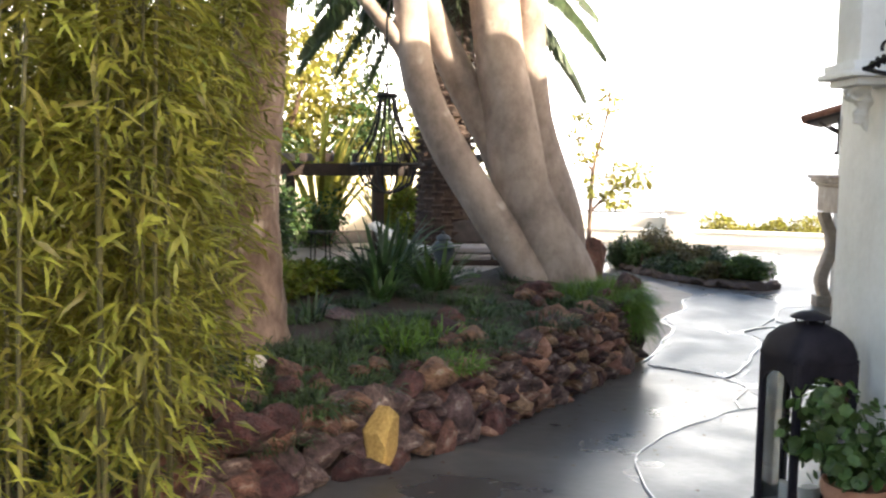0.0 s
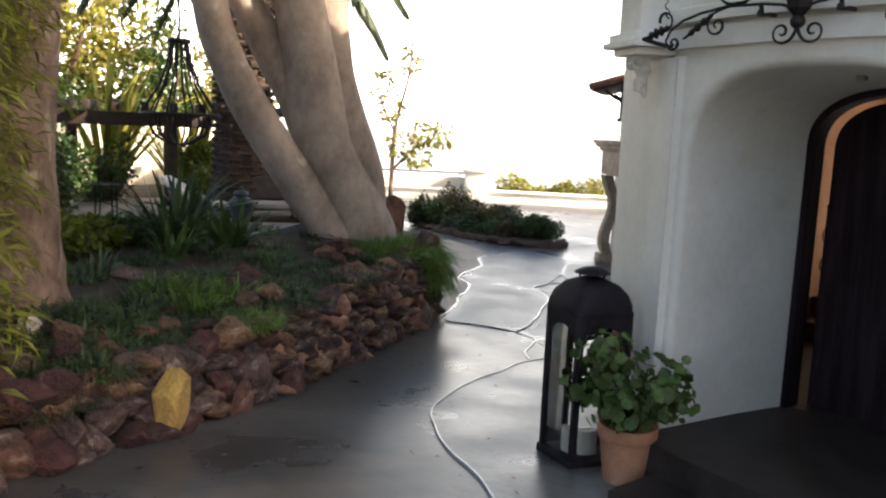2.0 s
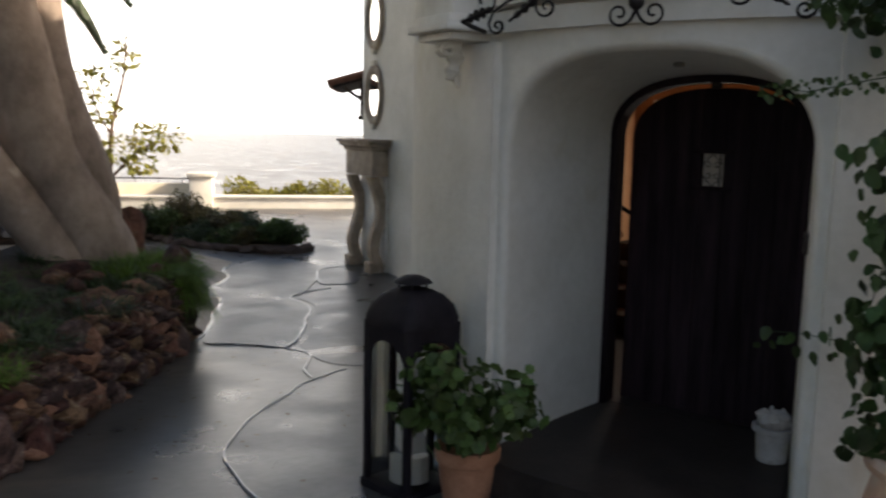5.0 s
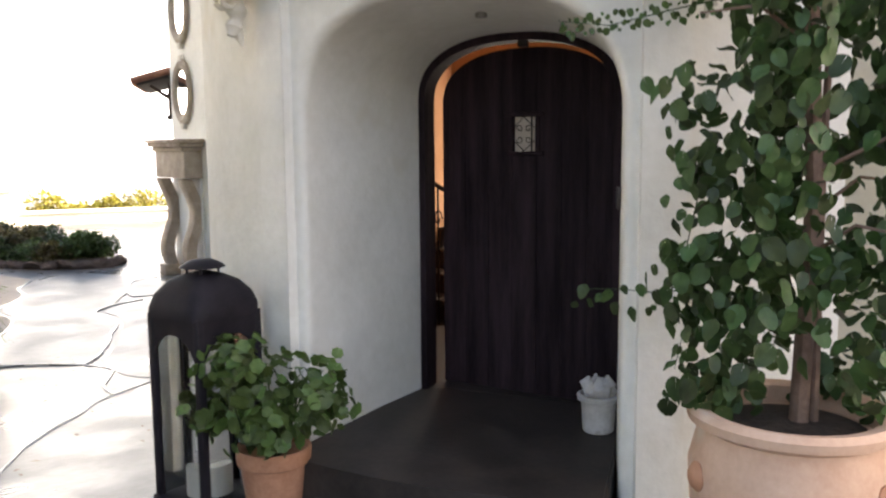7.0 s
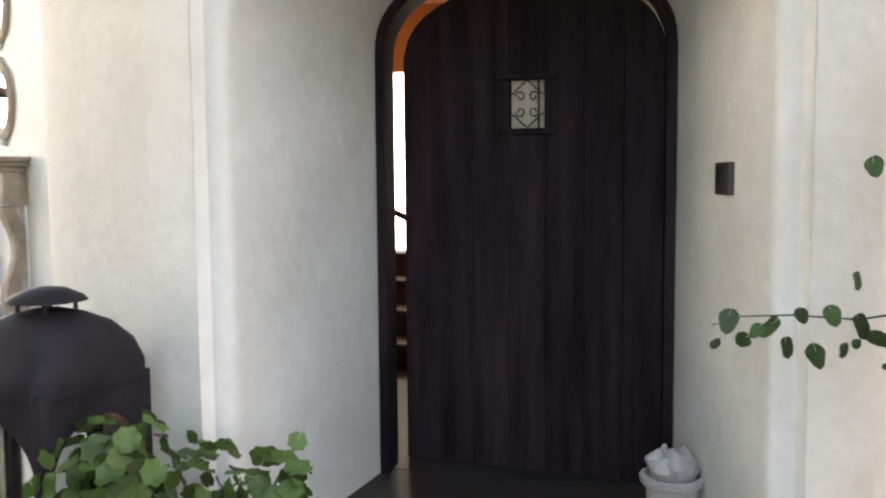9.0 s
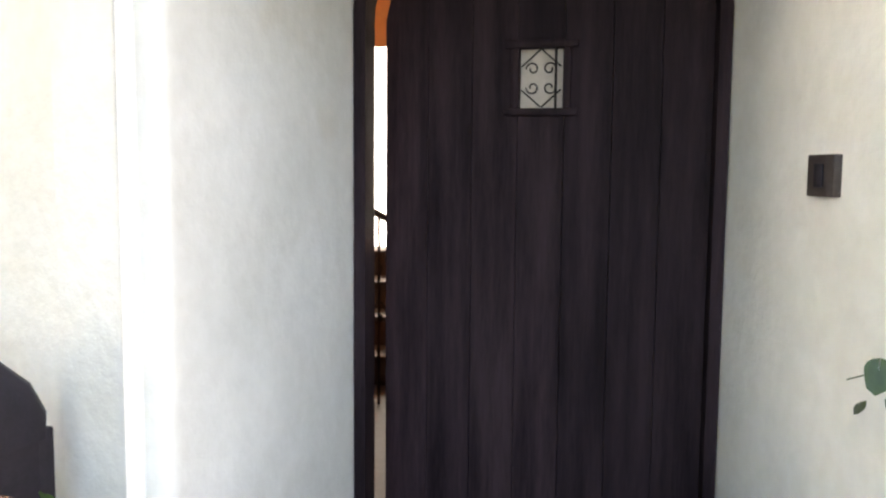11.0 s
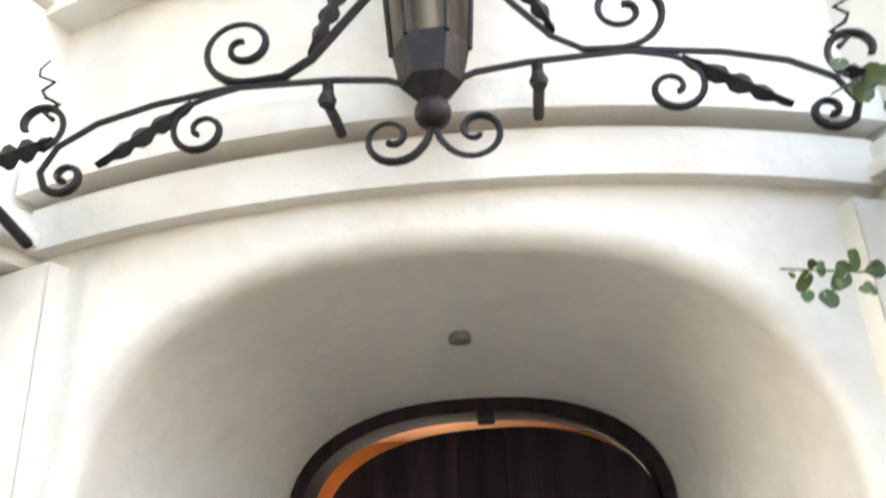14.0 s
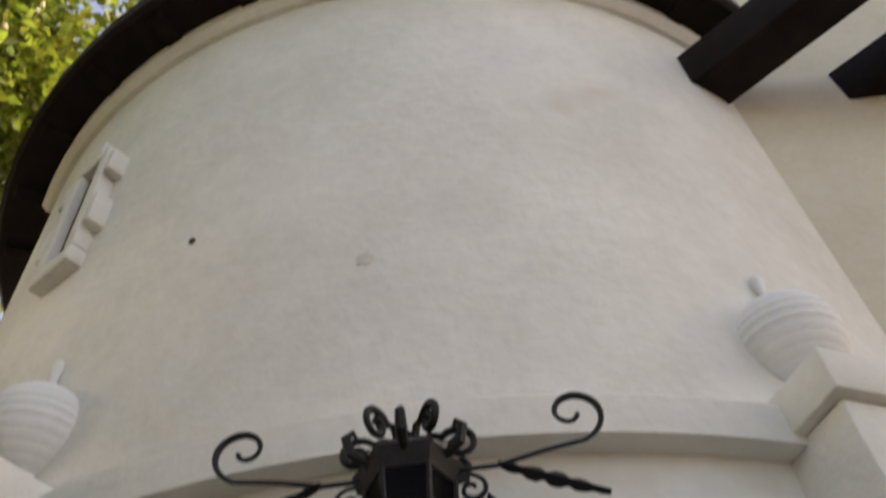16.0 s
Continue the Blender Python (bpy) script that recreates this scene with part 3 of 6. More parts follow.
for x0, x1, z0, z1 in ((-HW + 0.01, -0.075, 0.05, 1.8), (0.075, HW - 0.01, 0.05, 1.8), (-0.075, 0.075, 0.05, 1.51), (-0.075, 0.075, 1.73, 2.12), (-0.42, -0.075, 1.8, 1.98), (0.075, 0.42, 1.8, 1.98)):
    box(bm, x0 - HW, x1 - HW, 0.0505, 0.058, z0, z1)
leaf = part("door_leaf", bm, DOOR_WOOD, door, "dark plank door leaf standing ajar")
leaf.matrix_basis = pose(0.583, 0.03, 0.0, 0, 0, -9)


def leaf_top(x):
    c = min(abs(x) / HW, 1)
    return ZS + (ZT - ZS) * (1 - c ** 2.35) ** (1 / 2.35)


planks = 7
for k in range(planks):
    xa, xb = -HW + 2 * HW * k / planks + 0.0015, -HW + 2 * HW * (k + 1) / planks - 0.0015
    spans = [(0.003, None)]
    if k in (3,):
        spans = [(0.003, 1.515), (1.725, None)]
    for z0, z1 in spans:
        bm = bmesh.new()
        m = 8
        top = [(xa + (xb - xa) * i / m, leaf_top(xa + (xb - xa) * i / m) if z1 is None else z1) for i in range(m + 1)]
        outline = [(xa, z0)] + top + [(xb, z0)]
        f = [bm.verts.new((x - HW, 0, z)) for x, z in outline]
        b = [bm.verts.new((x - HW, 0.05, z)) for x, z in outline]
        bm.faces.new(f)
        bm.faces.new(b[::-1])
        for i in range(len(f)):
            bm.faces.new((f[i], b[i], b[(i + 1) % len(f)], f[(i + 1) % len(f)]))
        part("plank", bm, DOOR_WOOD, leaf, soft=False)
bm = bmesh.new()
for z in (1.49, 1.725):
    box(bm, -HW - 0.13, -HW + 0.13, -0.018, 0.0, z, z + 0.026, 0.004)
for x in (-0.105, 0.078):
    box(bm, -HW + x, -HW + x + 0.027, -0.016, 0.0, 1.516, 1.725, 0.004)
part("grille_frame", bm, DOOR_WOOD, leaf, "raised timber frame round the peephole window")
bm = bmesh.new()
for sx in (-1, 1):
    for sz in (-1, 1):
        tube(bm, [(-HW + sx * (0.03 + 0.024 * math.cos(a) * (1 - a / 10)), -0.004, 1.62 + sz * (0.032 + 0.024 * math.sin(a) * (1 - a / 10))) for a in [j * 0.45 for j in range(16)]], 0.0032, 5)
        tube(bm, [(-HW + sx * 0.002, -0.004, 1.62 + sz * 0.1), (-HW + sx * 0.04, -0.004, 1.62 + sz * 0.066), (-HW + sx * 0.07, -0.004, 1.62 + sz * 0.04)], 0.0032, 5)
tube(bm, [(-HW + 0.052, -0.006, 1.516), (-HW + 0.052, -0.006, 1.725)], 0.005, 6)
part("grille", bm, IRON, leaf, "black scrolled iron peephole grille")
bm = bmesh.new()
box(bm, -HW - 0.08, -HW + 0.08, 0.035, 0.042, 1.516, 1.725)
part("peephole_pane", bm, FROSTED, leaf, "pale frosted peephole pane")
bm = bmesh.new()
box(bm, 0.01, 0.07, -0.03, 0.02, 2.125, 2.166, 0.006)
part("latch", bm, IRON, door, "small iron latch at the arch")

# steps
def step(r, xa, xb, z0, z1, mat, name, back=None):
    bm = bmesh.new()
    pts = []
    for i in range(25):
        x = xa + (xb - xa) * i / 24
        pts.append((x, front_y(x, r)))
    loop = [(xa * 0.80, 0.05)] + pts + [(xb * 0.80, 0.05)]
    if back:
        loop = [(xa, back)] + pts + [(xb, back)]
    lo = [bm.verts.new((x, y, z0)) for x, y in loop]
    hi = [bm.verts.new((x, y, z1)) for x, y in loop]
    top = bm.faces.new(hi)
    bm.faces.new(lo[::-1])
    for i in range(len(lo)):
        bm.faces.new((lo[i], lo[(i + 1) % len(lo)], hi[(i + 1) % len(lo)], hi[i]))
    bmesh.ops.bevel(bm, geom=list(top.edges), offset=0.018, segments=3, affect="EDGES")
    return fixed(name, bm, mat, "dark slate doorstep with a curved front edge", "step")


step(2.96, -0.83, 0.83, -0.22, 0.0, SLATE, "doorstep_upper")
step(3.36, -0.62, 1.05, -0.9, -0.17, SLATE, "doorstep_lower", -0.9)

# small plate on the alcove's side and the downlight in its soffit
plate = thing("entry_plate", (0.735, -0.665, 1.293), "small dark bronze bell plate on the alcove wall", "bell plate", turn=-78)
bm = bmesh.new()
box(bm, -0.065, 0.065, -0.01, 0.03, -0.053, 0.053, 0.004)
part("plate", bm, material("dark_bronze", (0.035, 0.026, 0.024), (0.07, 0.055, 0.05), 9, 0.5, 0.1, 60, metal=0.3), plate)
bm = bmesh.new()
box(bm, -0.02, 0.02, -0.017, -0.011, -0.03, 0.03, 0.003)
part("button", bm, LANTERN_METAL, plate)
spot = thing("recessed_downlight", (0.01, -0.655, 2.216), "small grey recessed downlight in the alcove ceiling", "light")
bm = bmesh.new()
lathe(bm, [(0.022, -0.002), (0.030, -0.005), (0.032, 0.01), (0.026, 0.02)], 24)
part("trim_ring", bm, material("grey_metal", (0.22, 0.21, 0.19), (0.32, 0.31, 0.28), 8, 0.4, 0, 40, metal=0.6), spot)

# right wing of the house
bm = bmesh.new()
box(bm, 1.62, 7.5, -0.55, 1.0, -0.9, 7.4)
fixed("wall_east", bm, STUCCO_WARM, "warm cream stucco wall of the wing beside the tower", "wall", soft=False)
bm = bmesh.new()
box(bm, 1.5, 7.8, -0.85, 1.6, 7.404, 7.55, 0.02)
fixed("roof_east", bm, EAVE_WOOD, "dark timber eave of the wing", "roof")
for x, y, h in ((1.58, -0.64, 5.66), (2.55, -0.56, 5.62)):
    beam = thing("roof_beam", (x, y, h), "dark rough-sawn timber roof beam jutting from the wall", "beam", "eave beams", turn=-38.5)
    bm = bmesh.new()
    box(bm, -0.2, 2.6, -0.13, 0.13, -0.14, 0.14, 0.012)
    part("beam", bm, EAVE_WOOD, beam)

# ---- wrought iron over the alcove ----
def spiral(cx, cz, r0, r1, a0, turns, n=30):
    """Points of a scroll in the x-z plane from its outer end (at angle a0, radius r0) inwards; turns may be negative."""
    pts = []
    for i in range(n + 1):
        f = i / n
        a = a0 + 2 * math.pi * turns * f
        r = r0 + (r1 - r0) * f ** 0.8
        pts.append((cx + r * math.cos(a), cz + r * math.sin(a)))
    return pts


IX, IY = 0.03, -1.40


def strap(bm, pts, r=0.011, y=0.0, flip=1, taper=1.0):
    n_p = len(pts)
    tube(bm, [(flip * x, y, z) for x, z in pts], [0.84 * r * (1 - (1 - taper) * i / (n_p - 1)) for i in range(n_p)], 6, flat=0.65)


def iron_leaf(bm, a, b, w, flip=1):
    """A notched leaf blade between two points of the x-z plane."""
    ax, az = a
    bx, bz = b
    dx, dz = bx - ax, bz - az
    ln = math.hypot(dx, dz)
    nx, nz = -dz / ln, dx / ln
    m = 14
    prev = None
    for i in range(m + 1):
        f = i / m
        wd = w * math.sin(math.pi * min(f * 0.92 + 0.06, 1)) * (1.0 if i % 3 else 0.4) + 0.004
        c = (ax + dx * f, az + dz * f)
        ring = [bm.verts.new((flip * (c[0] + nx * wd * k), y_, c[1] + nz * wd * k)) for k, y_ in ((-1, 0.004), (0, -0.012), (1, 0.004), (0, 0.012))]
        if prev:
            for k in range(4):
                bm.faces.new((prev[k], prev[(k + 1) % 4], ring[(k + 1) % 4], ring[k]))
        prev = ring


bracket = thing("lantern_bracket", (IX, IY, 2.456), "black wrought-iron scrollwork bracket over the entrance holding a wall lantern", "iron bracket")
for s in (-1, 1):
    bm = bmesh.new()
    strap(bm, [(0.0, 0.035), (0.04, 0.07), (0.09, 0.092), (0.2, 0.105), (0.42, 0.11), (0.58, 0.085), (0.70, 0.05), (0.78, 0.0), (0.81, -0.06), (0.795, -0.1)] +
          spiral(0.755, -0.075, 0.045, 0.008, -0.6, -1.2, 18), 0.013, flip=s)
    part("main_bar", bm, IRON, bracket)
    bm = bmesh.new()
    strap(bm, [(0.0, -0.02), (0.012, -0.06)] + spiral(0.085, -0.05, 0.07, 0.012, math.pi * 1.1, 1.3, 30), 0.011, flip=s)
    part("scroll", bm, IRON, bracket)
    bm = bmesh.new()
    strap(bm, [(0.40, 0.108), (0.47, 0.09)] + spiral(0.475, 0.01, 0.072, 0.012, 1.2, -1.35, 32), 0.011, flip=s)
    part("scroll", bm, IRON, bracket)
    bm = bmesh.new()
    strap(bm, [(0.10, 0.36), (0.17, 0.27), (0.25, 0.165), (0.31, 0.125)] + spiral(0.40, 0.215, 0.10, 0.014, -1.9, 1.55, 40), 0.012, flip=s)
    part("scroll", bm, IRON, bracket)
    bm = bmesh.new()
    strap(bm, [(0.10, 0.475), (0.20, 0.475), (0.30, 0.50)] + spiral(0.385, 0.60, 0.085, 0.014, -1.35, 1.15, 30), 0.011, flip=s)
    part("scroll", bm, IRON, bracket)
    bm = bmesh.new()
    strap(bm, [(0.08, 0.46)] + spiral(0.135, 0.42, 0.042, 0.01, 1.9, -1.2, 18), 0.009, flip=s)
    part("scroll", bm, IRON, bracket)
    for a, b, w in (((0.20, 0.48), (0.43, 0.37), 0.018), ((0.17, 0.40), (0.255, 0.18), 0.02), ((0.50, 0.08), (0.69, -0.055), 0.022), ((0.79, 0.02), (0.97, -0.04), 0.03)):
        bm = bmesh.new()
        iron_leaf(bm, a, b, w, s)
        part("leaf", bm, IRON, bracket)
    bm = bmesh.new()
    strap(bm, spiral(0.83, 0.06, 0.065, 0.03, -2.0, -0.75, 18), 0.011, flip=s)
    part("ring", bm, IRON, bracket)
    bm = bmesh.new()
    tube(bm, [(s * (0.80 + 0.02 * math.sin(i * 2.2) + 0.006 * i), 0, 0.07 + i * 0.02) for i in range(9)], [0.0065 - 0.0006 * i for i in range(9)], 6)
    part("spike", bm, IRON, bracket, "twisted iron flame spike")
    bm = bmesh.new()
    tube(bm, [(s * 0.215, 0, 0.105), (s * 0.215, 0.02, 0.05), (s * 0.215, 0.08, 0.06), (s * 0.215, 0.14, 0.06)], 0.012, 8)
    lathe(bm, [(0.016, -0.012), (0.02, 0), (0.012, 0.02)], 12, (s * 0.215, 0.0, 0.055))
    part("wall_stay", bm, IRON, bracket)
    bm = bmesh.new()
    tube(bm, [(s * 0.97, 0, -0.04), (s * 1.0, 0.15, -0.05), (s * 1.02, 0.32, -0.06)], 0.014, 8)
    part("wall_stay", bm, IRON, bracket)
bm = bmesh.new()
bmesh.ops.create_uvsphere(bm, u_segments=16, v_segments=10, radius=0.038)
part("ball", bm, IRON, bracket)

bracket.scale = (1, 1, 0.965)
lantern = thing("wall_lantern", (IX, IY, 2.472), "black iron six-sided wall lantern with seeded glass and a crown", "wall lantern")


def hexring(bm, z0, r0, z1, r1, thick=0.0):
    lo = [bm.verts.new((r0 * math.cos(radians(60 * k)), r0 * math.sin(radians(60 * k)), z0)) for k in range(6)]
    hi = [bm.verts.new((r1 * math.cos(radians(60 * k)), r1 * math.sin(radians(60 * k)), z1)) for k in range(6)]
    for k in range(6):
        bm.faces.new((lo[k], lo[(k + 1) % 6], hi[(k + 1) % 6], hi[k]))
    bm.faces.new(lo[::-1])
    bm.faces.new(hi)


bm = bmesh.new()
hexring(bm, 0.06, 0.078, 0.17, 0.1)
hexring(bm, 0.0, 0.02, 0.06, 0.078)
part("base", bm, IRON, lantern)
bm = bmesh.new()
hexring(bm, 0.5, 0.125, 0.56, 0.15)
hexring(bm, 0.56, 0.15, 0.60, 0.11)
part("top_collar", bm, IRON, lantern)
for k in range(6):
    bm = bmesh.new()
    c, s = math.cos(radians(60 * k)), math.sin(radians(60 * k))
    tube(bm, [(0.099 * c, 0.099 * s, 0.16), (0.124 * c, 0.124 * s, 0.51)], 0.008, 6)
    part("corner_bar", bm, IRON, lantern)
    bm = bmesh.new()
    c2, s2 = math.cos(radians(60 * k + 60)), math.sin(radians(60 * k + 60))
    f = [bm.verts.new(p) for p in ((0.095 * c, 0.095 * s, 0.17), (0.095 * c2, 0.095 * s2, 0.17), (0.119 * c2, 0.119 * s2, 0.505), (0.119 * c, 0.119 * s, 0.505))]
    bm.faces.new(f)
    pane = part("pane", bm, GLASS_SEEDY, lantern, "seeded amber glass pane", soft=False)
    pane.visible_shadow = False
bm = lathe(bmesh.new(), [(0.022, 0.17), (0.02, 0.32), (0.018, 0.34), (0.012, 0.37), (0.016, 0.385), (0.004, 0.41)], 14)
part("candle_tube", bm, CANDLE, lantern, "cream candle sleeve with a small bulb")
for k in range(6):
    a = radians(60 * k)
    c, s = math.cos(a), math.sin(a)
    bm = bmesh.new()
    curl = [(0.03, 0.60), (0.065, 0.67)] + spiral(0.145, 0.63, 0.058, 0.016, 2.6, -1.2, 24)
    tube(bm, [(r * c, r * s, z) for r, z in curl], 0.0125, 8, flat=0.8)
    part("crown_scroll", bm, IRON, lantern)
    bm = bmesh.new()
    a += radians(30)
    c, s = math.cos(a), math.sin(a)
    tube(bm, [(r * c, r * s, z) for r, z in ((0.12, 0.55), (0.17, 0.575), (0.185, 0.62), (0.165, 0.645), (0.15, 0.625))], [0.012, 0.017, 0.014, 0.010, 0.004], 8)
    part("crown_leaf", bm, IRON, lantern)
bm = lathe(bmesh.new(), [(0.08, 0.58), (0.06, 0.62), (0.03, 0.65), (0.035, 0.665), (0.01, 0.69)], 16)
part("finial", bm, IRON, lantern)

for ob in lantern.children:
    ob.scale = (0.82, 0.82, 0.815)

# ---- floor lantern beside the step ----
fl = thing("floor_lantern", (-1.31, -1.30, ground_z(-1.31, -1.30)), "tall black metal floor lantern with arched glass sides and candle", "lantern", turn=76)
W2, H0, H1 = 0.215, 0.05, 1.0
bm = bmesh.new()
box(bm, -W2 - 0.015, W2 + 0.015, -W2 - 0.015, W2 + 0.015, 0.0, 0.06, 0.008)
part("base", bm, LANTERN_METAL, fl)
for sx in (-1, 1):
    for sy in (-1, 1):
        bm = bmesh.new()
        x, y = sx * (W2 - 0.02), sy * (W2 - 0.02)
        box(bm, x - 0.022, x + 0.022, y - 0.022, y + 0.022, 0.06, H1 + 0.05, 0.004)
        part("post", bm, LANTERN_METAL, fl)
for k in range(4):
    m = Matrix.Rotation(radians(90 * k), 4, "Z")
    bm = bmesh.new()
    hw = W2 - 0.035
    arcpts = [(hw * math.cos(a), H1 - 0.22 + 0.17 * math.sin(a)) for a in [math.pi - math.pi * i / 20 for i in range(21)]]
    for y0, y1 in ((-W2, -W2 + 0.014),):
        lo_f = [bm.verts.new((x, y0, z)) for x, z in arcpts]
        lo_b = [bm.verts.new((x, y1, z)) for x, z in arcpts]
        hi_f = [bm.verts.new((x, y0, H1 + 0.04)) for x, z in arcpts]
        hi_b = [bm.verts.new((x, y1, H1 + 0.04)) for x, z in arcpts]
        for i in range(20):
            bm.faces.new((lo_f[i], lo_f[i + 1], hi_f[i + 1], hi_f[i]))
            bm.faces.new((lo_b[i + 1], lo_b[i], hi_b[i], hi_b[i + 1]))
            bm.faces.new((lo_f[i + 1], lo_f[i], lo_b[i], lo_b[i + 1]))
    bmesh.ops.transform(bm, matrix=m, verts=bm.verts)
    panel = part("arched_panel", bm, LANTERN_METAL, fl)
    bm = bmesh.new()
    f = [bm.verts.new(p) for p in ((-hw, -W2 + 0.02, 0.06), (hw, -W2 + 0.02, 0.06), (hw, -W2 + 0.02, H1), (-hw, -W2 + 0.02, H1))]
    bm.faces.new(f)
    bmesh.ops.transform(bm, matrix=m, verts=bm.verts)
    pane = part("glass_pane", bm, GLASS, panel, "clear glass pane", soft=False)
    pane.visible_shadow = False
bm = bmesh.new()
prof = [(W2 + 0.02, 0.0), (W2 + 0.022, 0.05), (W2 - 0.005, 0.12), (W2 - 0.06, 0.18), (W2 - 0.13, 0.215), (0.03, 0.23)]
loops = []
for r, z in prof:
    ring = []
    for k in range(32):
        a = 2 * math.pi * (k + 0.5) / 32
        q = 1 / max(abs(math.cos(a)), abs(math.sin(a)))
        q = 1 + (q - 1) * 0.8
        ring.append(bm.verts.new((r * q * math.cos(a), r * q * math.sin(a), H1 + 0.03 + z)))
    loops.append(ring)
for a, b in zip(loops, loops[1:]):
    for k in range(32):
        bm.faces.new((a[k], a[(k + 1) % 32], b[(k + 1) % 32], b[k]))
bm.faces.new(loops[0][::-1])
bm.faces.new(loops[-1])
part("dome_roof", bm, LANTERN_METAL, fl)
for k in range(4):
    a = radians(45 + 90 * k)
    bm = tube(bmesh.new(), [(0.085 * math.cos(a), 0.085 * math.sin(a), H1 + 0.23), (0.085 * math.cos(a), 0.085 * math.sin(a), H1 + 0.29)], 0.008, 6)
    part("vent_post", bm, LANTERN_METAL, fl)
bm = bmesh.new()
lathe(bm, [(0.005, 0.325), (0.06, 0.318), (0.11, 0.295), (0.125, 0.28), (0.115, 0.285), (0.005, 0.3)][::-1], 28, (0, 0, H1))
part("vent_cap", bm, LANTERN_METAL, fl)
bm = lathe(bmesh.new(), [(0.075, 0.062), (0.075, 0.21), (0.07, 0.225), (0.03, 0.22), (0.002, 0.222)], 24)
part("candle", bm, CANDLE, fl, "thick cream pillar candle")

fl.scale = (0.95, 0.95, 1.0)

# ---- geranium in a terracotta pot ----
PX, PY = -0.84, -1.40
pz = ground_z(PX, PY)
pot = thing("flower_pot", (PX, PY, pz), "terracotta pot with a bushy green geranium beside the doorstep", "potted plant")
bm = lathe(bmesh.new(), [(0.115, 0), (0.13, 0.01), (0.165, 0.25), (0.168, 0.29), (0.185, 0.30), (0.19, 0.365), (0.182, 0.38), (0.165, 0.375), (0.16, 0.34), (0.01, 0.335)], 40)
part("pot", bm, TERRACOTTA, pot)


def round_leaves(name, points, normals, sizes, material_, parent, seed=3, pointed=0.0):
    """Cupped leaves, each a fan round its point: scalloped and round, or heart-shaped with a hanging tip where pointed is above 0."""
    r = np.random.RandomState(seed)
    m = 15 if pointed else 26
    V, F = [], []
    for p, nrm, s in zip(points, normals, sizes):
        nv = Vector(nrm).normalized()
        tip = Vector((r.normal() * 0.5, r.normal() * 0.5, -1)) if pointed else Vector(r.normal(size=3))
        u = (tip - nv * tip.dot(nv)).normalized()
        w = nv.cross(u)
        b = len(V)
        V.append(Vector(p) - nv * s * 0.16)
        for k in range(m):
            a = -3.11 + 6.22 * k / (m - 1)
            rr = s * (1 - pointed * 0.22 + pointed * 0.55 * max(0, math.cos(a)) ** 5) if pointed else s * (0.94 + 0.08 * math.cos(a * 7))
            V.append(Vector(p) + (u * math.cos(a) + w * math.sin(a)) * rr + nv * s * (0.10 * math.sin(a * 3) - 0.25 * pointed * max(0, math.cos(a)) ** 3))
        for k in range(m - 1):
            F.append((b, b + 1 + k, b + 2 + k))
    me = bpy.data.meshes.new(name)
    me.from_pydata([tuple(v) for v in V], [], F)
    me.polygons.foreach_set("use_smooth", [True] * len(me.polygons))
    me.materials.append(material_)
    ob = new(name, me)
    ob.parent = parent
    return tagged(ob, kind="stuff")


P, D = [], []
for k, (c, rad) in enumerate((((0.0, 0, 0.62), (0.25, 0.25, 0.2)), ((-0.12, -0.05, 0.76), (0.16, 0.16, 0.13)), ((0.22, -0.02, 0.64), (0.15, 0.16, 0.16)),
                             ((-0.25, 0, 0.5), (0.15, 0.15, 0.12)), ((0.05, -0.12, 0.5), (0.18, 0.16, 0.12)))):
    c, rad = (c[0] * 1.4, c[1] * 1.3, 0.34 + (c[2] - 0.34) * 1.12), [v * 1.2 for v in rad]
    p, d = clump(100, c, rad, 40 + k, 0.4)
    P.append(p), D.append(d)
P, D = np.concatenate(P), np.concatenate(D)
D[:, 2] += 0.5
round_leaves("geranium_leaves", P, D, 0.022 + 0.028 * np.random.RandomState(4).rand(len(P)), LEAF_GERANIUM, pot)
bm = bmesh.new()
r = random.Random(4)
for k in range(26):
    a, q = r.random() * 6.28, 0.08 + r.random() * 0.2
    tube(bm, [(0.05 * math.cos(a), 0.05 * math.sin(a), 0.33), (q * 0.7 * math.cos(a), q * 0.7 * math.sin(a), 0.5), (q * math.cos(a), q * math.sin(a), 0.58 + r.random() * 0.15)], 0.005, 5)
part("stem", bm, LEAF_GREEN, pot)

# ---- white urn planter on the doorstep ----
cup = thing("small_planter", (0.60, -0.42, 0.0), "small white ceramic planter with a pale shell-like top on the doorstep", "planter")
bm = lathe(bmesh.new(), [(0.075, 0), (0.085, 0.01), (0.095, 0.17), (0.115, 0.18), (0.118, 0.205), (0.1, 0.21), (0.095, 0.19), (0.01, 0.185)], 36, ripple=0.012, count=12)
part("pot", bm, PLANTER_GREY, cup)
for k in range(9):
    a = k * 0.7
    bm = bmesh.new()
    tube(bm, [(0.03 * math.cos(a), 0.03 * math.sin(a), 0.18), (0.07 * math.cos(a), 0.07 * math.sin(a), 0.24 + 0.02 * (k % 3)), (0.05 * math.cos(a), 0.05 * math.sin(a), 0.28 + 0.025 * (k % 2))], [0.035, 0.035, 0.008], 8)
    part("petal", bm, PLANTER_GREY, cup)

